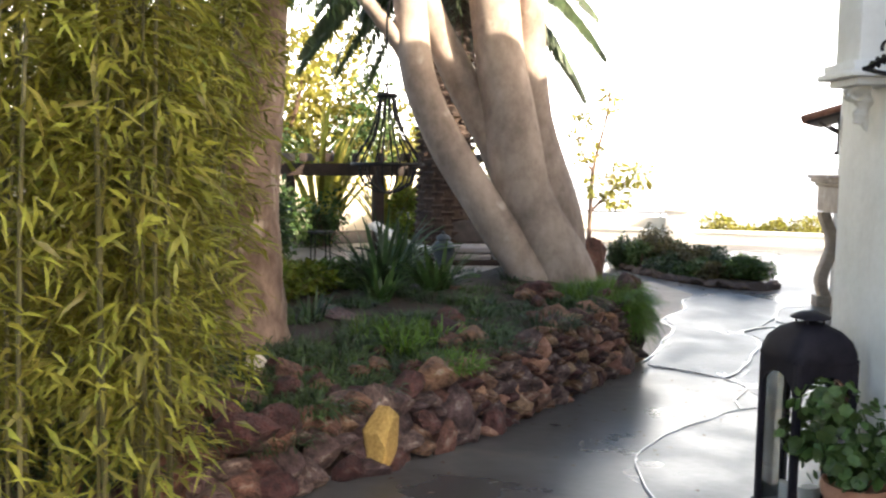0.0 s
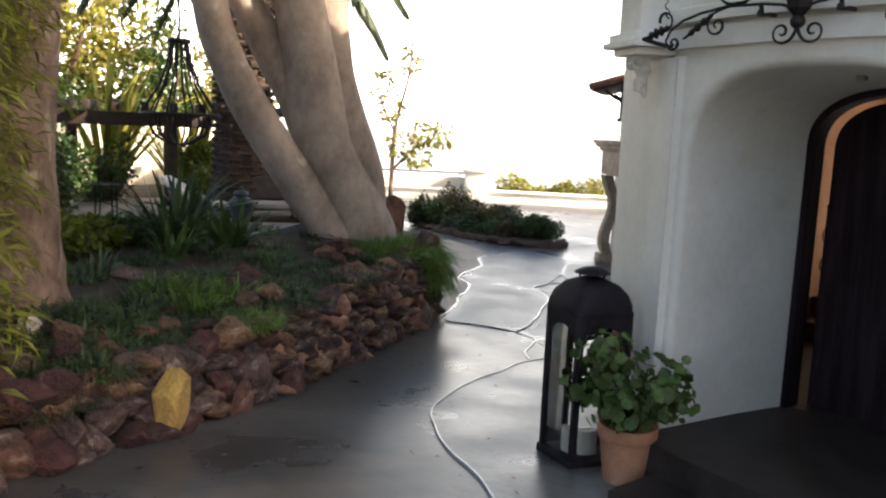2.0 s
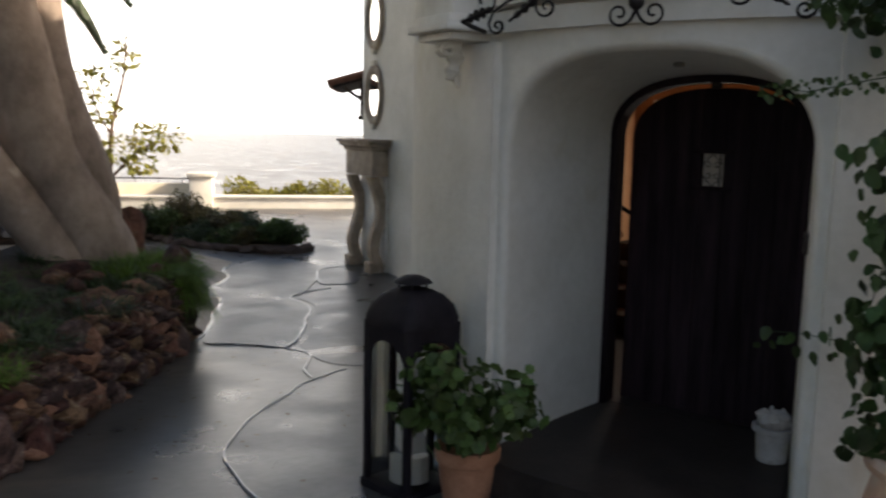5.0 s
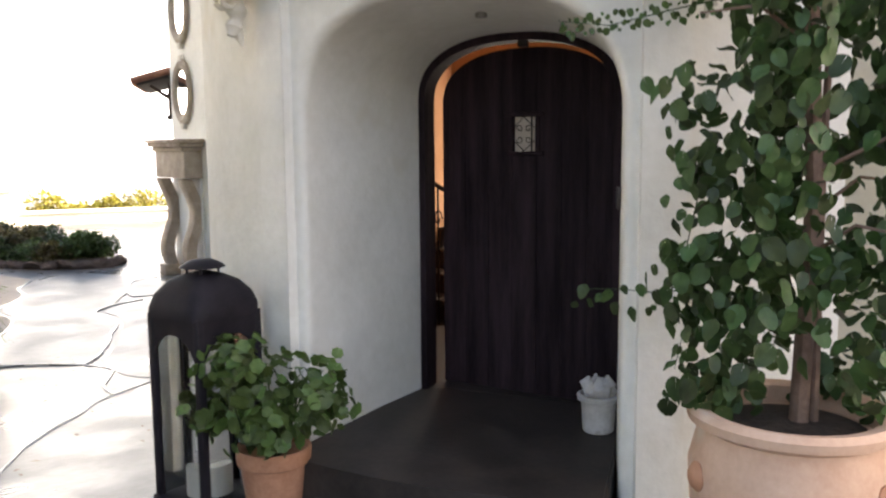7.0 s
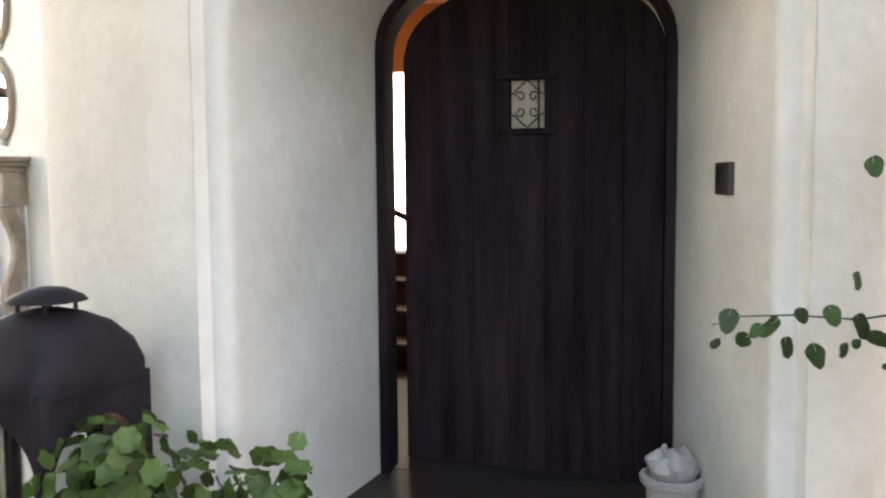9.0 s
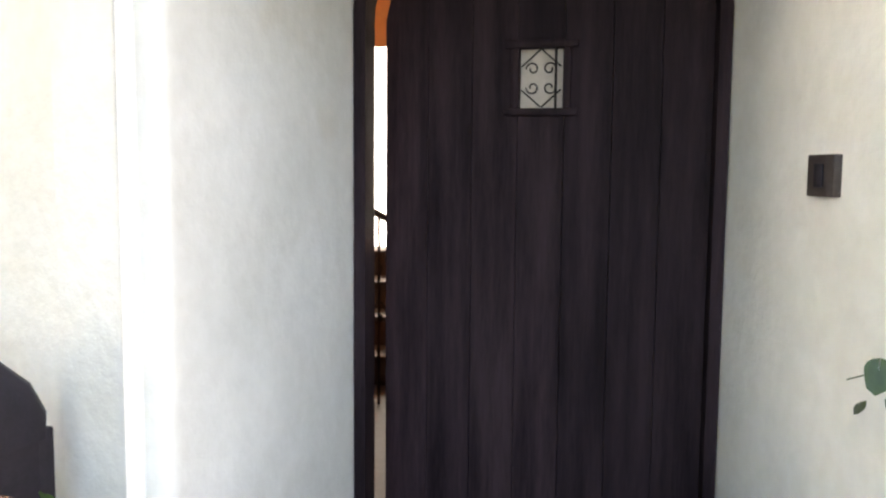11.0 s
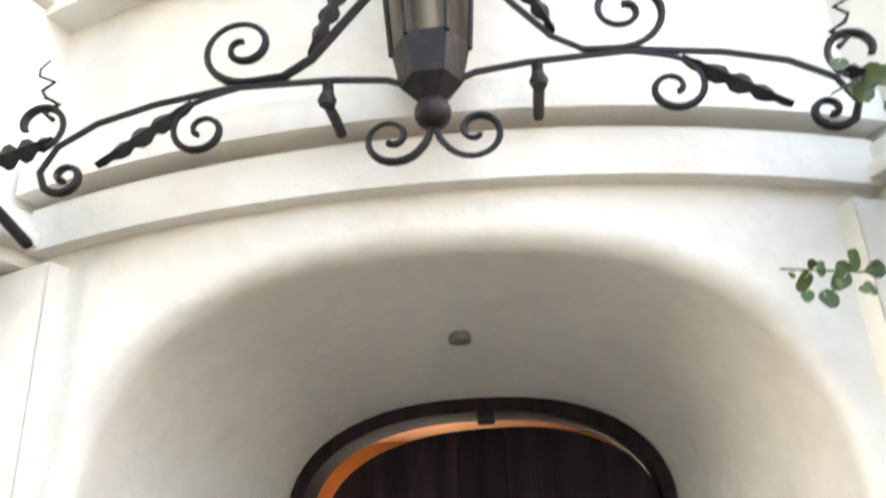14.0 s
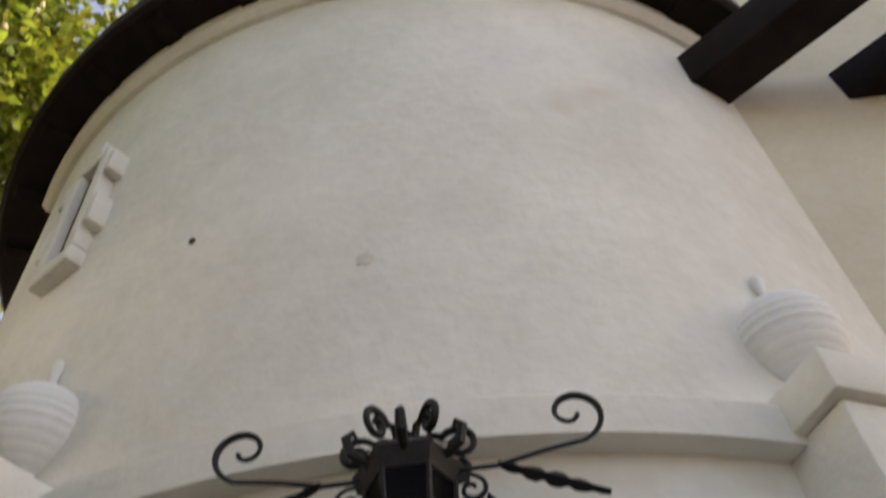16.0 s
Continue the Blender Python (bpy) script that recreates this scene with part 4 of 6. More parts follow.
# ---- large pot with a climbing tree on the right ----
BX, BY = 1.55, -1.72
big = thing("large_planter", (BX, BY, ground_z(BX, BY)), "large pale terracotta pot with a slender leafy climber in it", "potted plant")
bm = lathe(bmesh.new(), [(0.18, 0), (0.22, 0.02), (0.29, 0.18), (0.335, 0.38), (0.345, 0.52), (0.32, 0.61), (0.31, 0.65), (0.35, 0.67), (0.357, 0.70), (0.34, 0.72), (0.29, 0.71), (0.28, 0.65), (0.01, 0.64)], 48)
part("pot", bm, TERRACOTTA_PALE, big)
for a in (210, 330, 90):
    bm = bmesh.new()
    c, s = math.cos(radians(a)), math.sin(radians(a))
    lathe(bm, [(0.012, -0.02), (0.045, -0.012), (0.05, 0.01), (0.03, 0.03), (0.008, 0.034)], 14)
    bmesh.ops.transform(bm, matrix=Matrix.Translation((0.335 * c, 0.335 * s, 0.5)) @ Matrix.Rotation(radians(a), 4, "Z") @ Matrix.Rotation(radians(90), 4, "Y"), verts=bm.verts)
    part("rosette", bm, TERRACOTTA, big, "dark terracotta rosette")
bm = lathe(bmesh.new(), [(0.28, 0.645), (0.2, 0.665), (0.01, 0.675)], 24)
part("soil", bm, SOIL, big)
bm = bmesh.new()
tube(bm, [(0.03, 0, 0.64), (0.05, 0.02, 1.4), (0.02, 0.03, 1.9), (-0.02, 0.05, 2.5), (-0.05, 0.1, 3.0)], [0.035, 0.03, 0.026, 0.02, 0.012], 10, wobble=0.2)
tube(bm, [(0.08, 0.02, 0.64), (0.07, 0.03, 1.5), (0.08, 0.05, 2.2)], [0.016, 0.014, 0.01], 8, wobble=0.2)
for k in range(14):
    r = random.Random(k)
    z = 1.2 + k * 0.13
    a = r.random() * 6.28
    tube(bm, [(0.03, 0.02, z), (0.03 + 0.25 * math.cos(a), 0.02 + 0.2 * math.sin(a), z + 0.12), (0.03 + 0.5 * math.cos(a), 0.02 + 0.3 * math.sin(a), z + 0.1)], [0.008, 0.006, 0.003], 5)
part("trunk", bm, BARK_THIN, big)
rr = np.random.RandomState(12)
cents = [(0.08 + 0.3 * math.cos(k * 2.1), 0.05 + 0.2 * math.sin(k * 2.1), 0.95 + 0.052 * k) for k in range(30)]
cents += [(0.30 + 0.16 * math.cos(k * 1.7), 0.25 + 0.15 * math.sin(k * 2.9), 0.55 + 0.11 * k) for k in range(18)]
cents += [(-0.30 + 0.06 * math.cos(k * 2.3), 0.05 + 0.10 * math.sin(k * 1.9), 0.72 + 0.25 * k) for k in range(5)]
cents += [(-0.15, -0.1, 0.95), (0.25, -0.1, 0.9), (-0.3, -0.1, 0.78), (0.1, 0, 1.15), (0.45, 0, 1.9), (0.5, 0.0, 2.3), (-0.3, 0.05, 1.45), (-0.32, 0.0, 1.12), (0.4, -0.05, 1.2), (0.35, 0, 1.6), (-0.35, 0.1, 2.25), (-0.5, 0.1, 2.3)]
P, D = [], []
for k, c in enumerate(cents):
    p, d = clump(46, c, (0.19, 0.16, 0.17), 300 + k, 0.2)
    P.append(p), D.append(d)
P, D = np.concatenate(P), np.concatenate(D)
D[:, 1] -= 0.6
round_leaves("climber_leaves", P, D, 0.024 + 0.020 * rr.rand(len(P)), LEAF_VINE, big, 5, 0.8)
big.scale = (1.0, 1.0, 1.1)
# trailing sprig that reaches over the alcove's edge
sprig = thing("vine_sprig", (0.85, -1.18, 0.92), "trailing vine sprig with rounded green leaves on the alcove edge", "vine")
bm = tube(bmesh.new(), [(0.5, -0.1, 0.02), (0.38, -0.06, -0.01), (0.3, -0.03, 0.03), (0.16, -0.04, 0.005), (0.0, -0.02, 0.01), (-0.13, 0.0, -0.0), (-0.2, 0.02, -0.03)], [0.004, 0.0037, 0.0035, 0.003, 0.0025, 0.002, 0.0015], 6)
part("stem", bm, LEAF_DARK, sprig)
pts = [(0.45 - 0.036 * k, -0.05 + 0.01 * math.sin(k * 2.3), -0.02 + 0.045 * math.sin(k * 2.7) - 0.02 * (k % 2)) for k in range(19)]
round_leaves("vine_leaves", pts, [(0.8 * math.sin(k * 5), -1, 0.7 * math.cos(k * 3)) for k in range(19)], [0.023 + 0.006 * (k % 3) for k in range(19)], LEAF_VINE, sprig, 9, 1.0)
sprig = thing("vine_sprig", (0.78, -1.42, 2.06), "trailing vine sprig with small leaves across the alcove arch", "vine")
bm = tube(bmesh.new(), [(0.55, 0.0, 0.06), (0.3, 0.0, 0.02), (0.05, -0.02, -0.03), (-0.16, -0.01, 0.0)], [0.004, 0.003, 0.0025, 0.0015], 6)
part("stem", bm, LEAF_DARK, sprig)
pts = [(0.55 - 0.011 * k, -0.02 + 0.02 * math.sin(k * 2.3), 0.03 - 0.001 * k + 0.035 * math.sin(k * 3.7)) for k in range(64)]
round_leaves("vine_leaves", pts, [(0.6 * math.sin(k * 5), -1, 0.7 * math.cos(k * 3)) for k in range(64)], [0.009 + 0.005 * (k % 3) for k in range(64)], LEAF_GREEN, sprig, 11, 0.7)
sprig = thing("vine_sprig", (1.09, -1.22, 1.4), "hanging vine sprig with rounded green leaves beside the alcove", "vine")
bm = tube(bmesh.new(), [(0.34, -0.1, 0.12), (0.2, -0.04, 0.1), (0.08, -0.02, -0.05), (0.03, 0.0, -0.3), (0.05, -0.01, -0.55), (0.0, 0.0, -0.8)], [0.004, 0.0035, 0.003, 0.0025, 0.002, 0.0015], 6)
part("stem", bm, LEAF_DARK, sprig)
rv = random.Random(8)
pts = [(0.06 + rv.gauss(0, 0.05) * (1.3 if k % 12 < 7 else 0.6), -0.04 + rv.gauss(0, 0.03), 0.06 - 0.021 * k - 0.05 * (k // 12) + rv.gauss(0, 0.02)) for k in range(40)]
round_leaves("vine_leaves", pts, [(rv.gauss(0, 0.7), -1, rv.gauss(0.2, 0.6)) for k in range(40)], [rv.uniform(0.015, 0.030) for k in range(40)], LEAF_VINE, sprig, 13, 0.9)
sprig = thing("vine_sprig", (0.84, -1.43, 2.4), "small leafy vine tip caught in the iron bracket", "vine")
bm = tube(bmesh.new(), [(0.4, 0.1, -0.2), (0.2, 0.02, -0.05), (0.0, 0.0, 0.03), (-0.06, 0.0, 0.0)], [0.006, 0.005, 0.004, 0.002], 6)
part("stem", bm, LEAF_DARK, sprig)
pts = [(0.30 - 0.018 * k, -0.02 + 0.02 * math.sin(k * 2.3), -0.1 + 0.006 * k + 0.04 * math.sin(k * 3.7)) for k in range(20)]
round_leaves("vine_leaves", pts, [(0.2 * math.sin(k * 5), -1, 0.5 * math.cos(k * 3)) for k in range(20)], [0.015 + 0.007 * (k % 3) for k in range(20)], LEAF_GREEN, sprig, 15, 0.7)

# ---- end wall of the house beyond the tower ----
WING = Matrix.Translation((-7.96, 6.87, 0)) @ Matrix.Rotation(radians(150), 4, "Z")   # local x runs away along the wall, local y faces the garden
RETURN = Matrix.Translation(WING @ Vector((0.60, -0.05, 0))) @ Matrix.Rotation(radians(126), 4, "Z")
bm = bmesh.new()
box(bm, -7.0, 0.62, -0.45, -0.004, -0.9, 6.2, 0, WING)
fixed("wall_wing", bm, STUCCO, "cream stucco garden wall of the house beyond the tower", "wall", soft=False)
bm = bmesh.new()
box(bm, 0.1, 5.0, -0.45, -0.01, -0.9, 2.75, 0, RETURN)
fixed("wall_wing_return", bm, STUCCO, "cream stucco return wall under the tiled eave", "wall", soft=False)


def wavy_leg(bm, x):
    """A flat leg whose front edge swells and narrows twice, on a block foot."""
    rows_l = []
    for i in range(29):
        t = i / 28
        z = 1.00 + (-1.54) * t
        out = 0.27 + 0.085 * math.cos(t * 2 * math.pi * 1.15 + 0.5) - 0.03 * t
        back = out - 0.19
        rows_l.append([bm.verts.new((x + k * 0.115, y, z)) for k, y in ((-1, out - 0.02), (-0.6, out), (0.6, out), (1, out - 0.02), (1, back), (-1, back))])
    for a, b in zip(rows_l, rows_l[1:]):
        for k in range(6):
            bm.faces.new((a[k], a[(k + 1) % 6], b[(k + 1) % 6], b[k]))
    bm.faces.new(rows_l[0])
    bm.faces.new(rows_l[-1][::-1])
    box(bm, x - 0.14, x + 0.14, 0.06, 0.34, -0.75, -0.5, 0.02)


mantel = thing("stone_surround", (0, 0, 0), "carved beige stone surround with a moulded shelf on two wavy legs", "stone surround")
mantel.matrix_basis = WING @ pose(0, 0, 0)
bm = bmesh.new()
box(bm, -0.80, 0.80, 0.0, 0.46, 1.60, 1.66, 0.012)
box(bm, -0.76, 0.76, 0.0, 0.42, 1.53, 1.60, 0.02)
box(bm, -0.71, 0.71, 0.0, 0.36, 1.46, 1.53, 0.03)
part("shelf", bm, MANTEL_STONE, mantel)
bm = bmesh.new()
box(bm, -0.66, 0.66, 0.0, 0.31, 1.02, 1.46, 0.012)
part("frieze", bm, MANTEL_STONE, mantel)
for x in (-0.5, 0.5):
    bm = bmesh.new()
    wavy_leg(bm, x)
    part("leg", bm, MANTEL_STONE, mantel)
bm = bmesh.new()
box(bm, -0.62, 0.62, 0.0, 0.035, -0.75, 1.01, 0.006)
part("back_panel", bm, PLASTER_WHITE, mantel, "pale plaster panel between the legs")
for z in (2.44, 3.77):
    ov = thing("oval_mirror", (0, 0, 0), "faceted oval mirror in a beige stone rim on the wall", "mirror", "oval mirrors")
    ov.matrix_basis = WING @ pose(0, 0.0, z)
    bm = bmesh.new()
    ring_a = []
    for k in range(16):
        a = 2 * math.pi * (k + 0.5) / 16
        q = []
        for rx_, rz_, y in ((0.38, 0.55, 0.0), (0.38, 0.55, 0.05), (0.34, 0.48, 0.085), (0.29, 0.40, 0.06), (0.27, 0.36, 0.0)):
            q.append(bm.verts.new((rx_ * math.cos(a), y, rz_ * math.sin(a))))
        ring_a.append(q)
    for k in range(16):
        a, b = ring_a[k], ring_a[(k + 1) % 16]
        for i in range(4):
            bm.faces.new((a[i], a[i + 1], b[i + 1], b[i]))
    rim = part("rim", bm, MANTEL_STONE, ov, soft=False)
    for sz in (-1, 1):
        bm = bmesh.new()
        box(bm, -0.07, 0.07, 0.0, 0.07, sz * 0.56 - 0.05, sz * 0.56 + 0.05, 0.02)
        part("boss", bm, CASTSTONE, ov)
    bm = bmesh.new()
    bm.faces.new([bm.verts.new((0.28 * math.cos(2 * math.pi * (k + 0.5) / 16), 0.03, 0.37 * math.sin(2 * math.pi * (k + 0.5) / 16))) for k in range(16)])
    mm = bpy.data.materials.get("window_mirror") or material("window_mirror", (0.8, 0.82, 0.84), (0.85, 0.87, 0.9), 2, 0.04, 0, 20, metal=1.0, rough_var=0.01)
    part("pane", bm, mm, rim, "sky-reflecting mirror glass")
eave = thing("tiled_eave", (0, 0, 0), "overhanging red clay tile eave on dark brackets", "eave")
eave.matrix_basis = RETURN @ pose(1.3, 0, 2.81)
bm = bmesh.new()
box(bm, -1.2, 1.2, -0.1, 0.66, -0.05, 0.0, 0.01, Matrix.Rotation(radians(-16), 4, "X"))
part("soffit", bm, BEAM_WOOD, eave)
for k in range(11):
    bm = bmesh.new()
    tube(bm, [(-1.1 + k * 0.22, -0.1, 0.09), (-1.1 + k * 0.22, 0.72, -0.15)], 0.075, 10)
    part("tile", bm, ROOF_TILE, eave)
for k in (-0.95, 0.9):
    bm = bmesh.new()
    box(bm, k - 0.05, k + 0.05, 0.0, 0.12, -0.72, -0.12, 0.012)
    box(bm, k - 0.065, k + 0.065, 0.0, 0.16, -0.80, -0.72, 0.012)
    tube(bm, [(k, 0.05, -0.42), (k, 0.22, -0.34), (k, 0.42, -0.2)], 0.03, 6)
    part("bracket", bm, BEAM_WOOD, eave)

# ---- raised garden bed and its rubble retaining wall ----
LINE = [(-1.9, -7.5), (-2.45, -5.4), (-3.12, -3.75), (-3.48, -3.05), (-4.03, -2.24), (-4.58, -1.45), (-5.3, -0.42), (-5.95, 0.42), (-6.3, 0.98), (-6.85, 1.5), (-7.7, 1.95), (-9.5, 2.6), (-13.0, 3.4)]


def along(f):
    """A point of the bed's edge, f from 0 to 1, with the way out of the bed."""
    lens = [math.dist(a, b) for a, b in zip(LINE, LINE[1:])]
    s = f * sum(lens)
    for (a, b), ln in zip(zip(LINE, LINE[1:]), lens):
        if s <= ln or b == LINE[-1]:
            k = min(s / ln, 1)
            d = ((b[0] - a[0]) / ln, (b[1] - a[1]) / ln)
            return a[0] + (b[0] - a[0]) * k, a[1] + (b[1] - a[1]) * k, d[1], -d[0]
        s -= ln


def bed_top(f):
    return 0.02 + 0.20 * max(0, min(1, (f - 0.15) / 0.4)) - 0.35 * max(0, min(1, (f - 0.66) / 0.2))


bm = bmesh.new()
NI, NJ = 60, 26
vg = []
for i in range(NI + 1):
    f = i / NI
    x, y, nx, ny = along(f)
    lean = 0.42 * max(0, min(1, (0.36 - f) / 0.12))
    x, y = x - nx * lean, y - ny * lean
    row = []
    fx, fy = -20.0, -10 + 15 * f
    for j in range(NJ + 1):
        g = (j / NJ) ** 1.6
        px, py = x + (fx - x) * g, y + (fy - y) * g
        d = math.hypot(px - x, py - y)
        z = bed_top(f) + 0.16 * min(d / 1.5, 1) * (1 if f > 0.2 else 1.6) + 0.05 * noise.noise(Vector((px * 1.2, py * 1.2, 0)))
        z = z if d > 0.05 else bed_top(f) - 0.02
        z = min(z, 0.24) if d > 2.5 else z
        row.append(bm.verts.new((px, py, z)))
    vg.append(row)
for i in range(NI):
    for j in range(NJ):
        bm.faces.new((vg[i][j], vg[i + 1][j], vg[i + 1][j + 1], vg[i][j + 1]))
fixed("garden_bed", bm, SOIL, "dark earth of the raised garden bed", "soil")
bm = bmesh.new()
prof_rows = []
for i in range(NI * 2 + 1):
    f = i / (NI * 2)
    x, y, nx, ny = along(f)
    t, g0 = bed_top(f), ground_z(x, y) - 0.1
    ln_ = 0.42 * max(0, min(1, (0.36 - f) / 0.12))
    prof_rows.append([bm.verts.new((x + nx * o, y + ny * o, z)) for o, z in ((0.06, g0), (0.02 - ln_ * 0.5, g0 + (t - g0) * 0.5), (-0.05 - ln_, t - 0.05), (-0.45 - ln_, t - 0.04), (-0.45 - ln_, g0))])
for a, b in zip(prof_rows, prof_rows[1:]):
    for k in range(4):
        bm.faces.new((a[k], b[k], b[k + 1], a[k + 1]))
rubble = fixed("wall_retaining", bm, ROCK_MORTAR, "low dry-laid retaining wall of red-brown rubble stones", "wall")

STONES, ROCKS = [], {}
for k in range(10):
    bm = bmesh.new()
    bmesh.ops.create_icosphere(bm, subdivisions=2, radius=1.1)
    for v in bm.verts:
        p = v.co.copy()
        q = 1 + 0.35 * noise.noise(p * 0.9 + Vector((k * 7, 0, 0))) + 0.12 * noise.noise(p * 2.7 + Vector((0, k * 5, 0)))
        v.co = p * (q + 0.09 * noise.noise(p * 5.5 + Vector((k, k, 0))))
        for c_ in range(7):
            rc = random.Random(k * 31 + c_)
            nv = Vector((rc.uniform(-1, 1), rc.uniform(-1, 1), rc.uniform(-1, 1))).normalized()
            over = v.co.dot(nv) - rc.uniform(0.62, 0.85)
            if over > 0:
                v.co -= nv * over
    me = bpy.data.meshes.new("stone")
    bm.to_mesh(me)
    bm.free()
    me.materials.append(ROCK)
    me.polygons.foreach_set("use_smooth", [True] * len(me.polygons))
    me.set_sharp_from_angle(angle=radians(18))
    STONES.append(me)


def stone(parent, at, size, seed, turn, mat=None):
    r = random.Random(seed)
    me = STONES[seed % 10]
    if mat:
        key = me.name + mat.name
        if key not in ROCKS:
            ROCKS[key] = me.copy()
            ROCKS[key].materials[0] = mat
        me = ROCKS[key]
    ob = new("stone", me)
    ob.matrix_basis = Matrix.Translation(at) @ Matrix.Rotation(turn, 4, "Z") @ Euler((r.uniform(-0.3, 0.3), r.uniform(-0.35, 0.35), r.uniform(-0.4, 0.4))).to_matrix().to_4x4() @ Matrix.Diagonal((*size, 1))
    ob.parent = parent
    return ob


r = random.Random(31)
total = sum(math.dist(a, b) for a, b in zip(LINE, LINE[1:]))
seed = 0
placed = []
for tries in range(9000):
    if seed >= 300:
        break
    f = 0.13 + 0.47 * r.random()
    up = r.random()
    w = r.choice((0.06, 0.08, 0.1, 0.12, 0.15, 0.19) if f > 0.3 else (0.08, 0.11, 0.14, 0.17)) * r.uniform(0.85, 1.15) * (1.15 if up < 0.3 else 0.95)
    h = w * r.choice((0.55, 0.7, 0.85, 1.0, 1.2))
    s = f * total
    x, y, nx, ny = along(f)
    g0, t = ground_z(x, y), bed_top(f)
    z = g0 + 0.03 + (t - g0 + 0.02) * up
    if any(abs(s - ps) < (w + pw) * 0.62 and abs(z - q) < (h + ph) * 0.60 for ps, q, pw, ph in placed):
        continue
    placed.append((s, z, w, h))
    lean = 0.36 * max(0, min(1, (0.36 - f) / 0.12))
    o = 0.13 - 0.09 * up - lean * up + r.uniform(-0.03, 0.035)
    stone(rubble, (x + nx * o, y + ny * o, z), (w * 1.14, r.uniform(0.10, 0.19), h * 1.14), seed, math.atan2(-nx, ny), r.choice((None, None, None, ROCK_GREY, ROCK_GREY, ROCK_SALMON, ROCK_OCHRE) if f > 0.32 else (None, ROCK_GREY, ROCK_GREY)))
    seed += 1
# single stones that stand out in the wall
ob = stone(rubble, (0, 0, 0), (1, 1, 1), 3, 0, ROCK_YELLOW)
ob.matrix_basis = Matrix.Translation((-3.14, -3.45, -0.14)) @ Matrix.Rotation(radians(-58), 4, "Z") @ Euler((0.12, 0.12, 0)).to_matrix().to_4x4() @ Matrix.Diagonal((0.165, 0.13, 0.225, 1))
stone(rubble, (-4.56, -1.27, 0.07), (0.10, 0.1, 0.12), 6, 1.0, ROCK_SALMON)
stone(rubble, (-3.93, -2.28, -0.16), (0.085, 0.1, 0.17), 5, math.atan2(-0.85, 0.5), ROCK_SALMON)
stone(rubble, (-4.22, -1.75, -0.27), (0.08, 0.09, 0.15), 8, math.atan2(-0.85, 0.5), ROCK_SALMON)
stone(rubble, (-3.45, -3.84, -0.12), (0.26, 0.2, 0.22), 7, 1.0, ROCK_OCHRE)

for k, (x, y, z, sx, sy, sz, m) in enumerate(((-4.35, -4.1, 0.20, 0.12, 0.12, 0.13, ROCK_PALE), (-4.2, -3.95, 0.1, 0.13, 0.11, 0.26, None), (-3.9, -4.35, -0.05, 0.34, 0.26, 0.25, None), (-3.3, -4.6, -0.2, 0.3, 0.25, 0.25, None),
                                        (-2.95, -4.95, -0.25, 0.26, 0.25, 0.22, None), (-6.1, -2.85, 0.24, 0.42, 0.25, 0.1, ROCK_GREY), (-6.45, -1.1, 0.22, 0.32, 0.24, 0.08, ROCK_PALE), (-7.0, -1.2, 0.24, 0.3, 0.22, 0.1, None),
                                        (-3.55, -5.4, -0.05, 0.3, 0.25, 0.25, None), (-7.35, 1.15, 0.45, 0.24, 0.16, 0.42, None), (-2.6, -5.3, -0.3, 0.2, 0.18, 0.16, None), (-3.42, -4.72, -0.12, 0.34, 0.28, 0.3, ROCK_GREY), (-3.75, -4.45, 0.0, 0.36, 0.26, 0.3, ROCK_GREY), (-3.0, -4.72, -0.25, 0.26, 0.24, 0.26, ROCK_GREY), (-4.1, -4.12, 0.05, 0.26, 0.22, 0.2, ROCK_GREY))):
    ob = stone(None, (x, y, z), (sx, sy, sz), 40 + k, 0.6, m)
    ob.name = "boulder"
    tagged(ob, "rough weathered boulder lying in the garden bed", "rock", "bed boulders")

r = random.Random(91)
for k in range(70):
    f, off = r.uniform(0.14, 0.40) if k % 3 else r.uniform(0.35, 0.55), r.uniform(0.12, 0.9)
    x, y, nx, ny = along(f)
    w = r.choice((0.05, 0.07, 0.1, 0.14, 0.19)) * r.uniform(0.8, 1.2)
    ob = stone(None, (x - nx * off, y - ny * off, bed_top(f) + 0.10 * min(off, 1.5) + w * 0.2), (w, w * 0.8, w * r.uniform(0.45, 0.8)), 300 + k, r.random() * 3)
    ob.name = "bed_stone"
    tagged(ob, "small red-brown stone half sunk in the garden bed", "rock", "bed stones")

# ---- trees ----
def tree(name, at, label, limbs, bark, wobble=0.12, sides=16):
    ob = thing(name, at, label, "tree")
    for k, (pts, radii) in enumerate(limbs):
        bm = bmesh.new()
        fine_p, fine_r = [], []
        V = [Vector(p) for p in pts]
        for i in range(len(V) - 1):
            for j in range(6):
                f = j / 6
                a, b, c, d = V[max(i - 1, 0)], V[i], V[i + 1], V[min(i + 2, len(V) - 1)]
                fine_p.append(0.5 * ((2 * b) + (c - a) * f + (2 * a - 5 * b + 4 * c - d) * f * f + (3 * b - a - 3 * c + d) * f ** 3))
                fine_r.append(radii[i] + (radii[i + 1] - radii[i]) * f)
        fine_p.append(V[-1])
        fine_r.append(radii[-1])
        tube(bm, fine_p, fine_r, sides, wobble=wobble)
        part("trunk" if k == 0 else "limb", bm, bark, ob)
    return ob


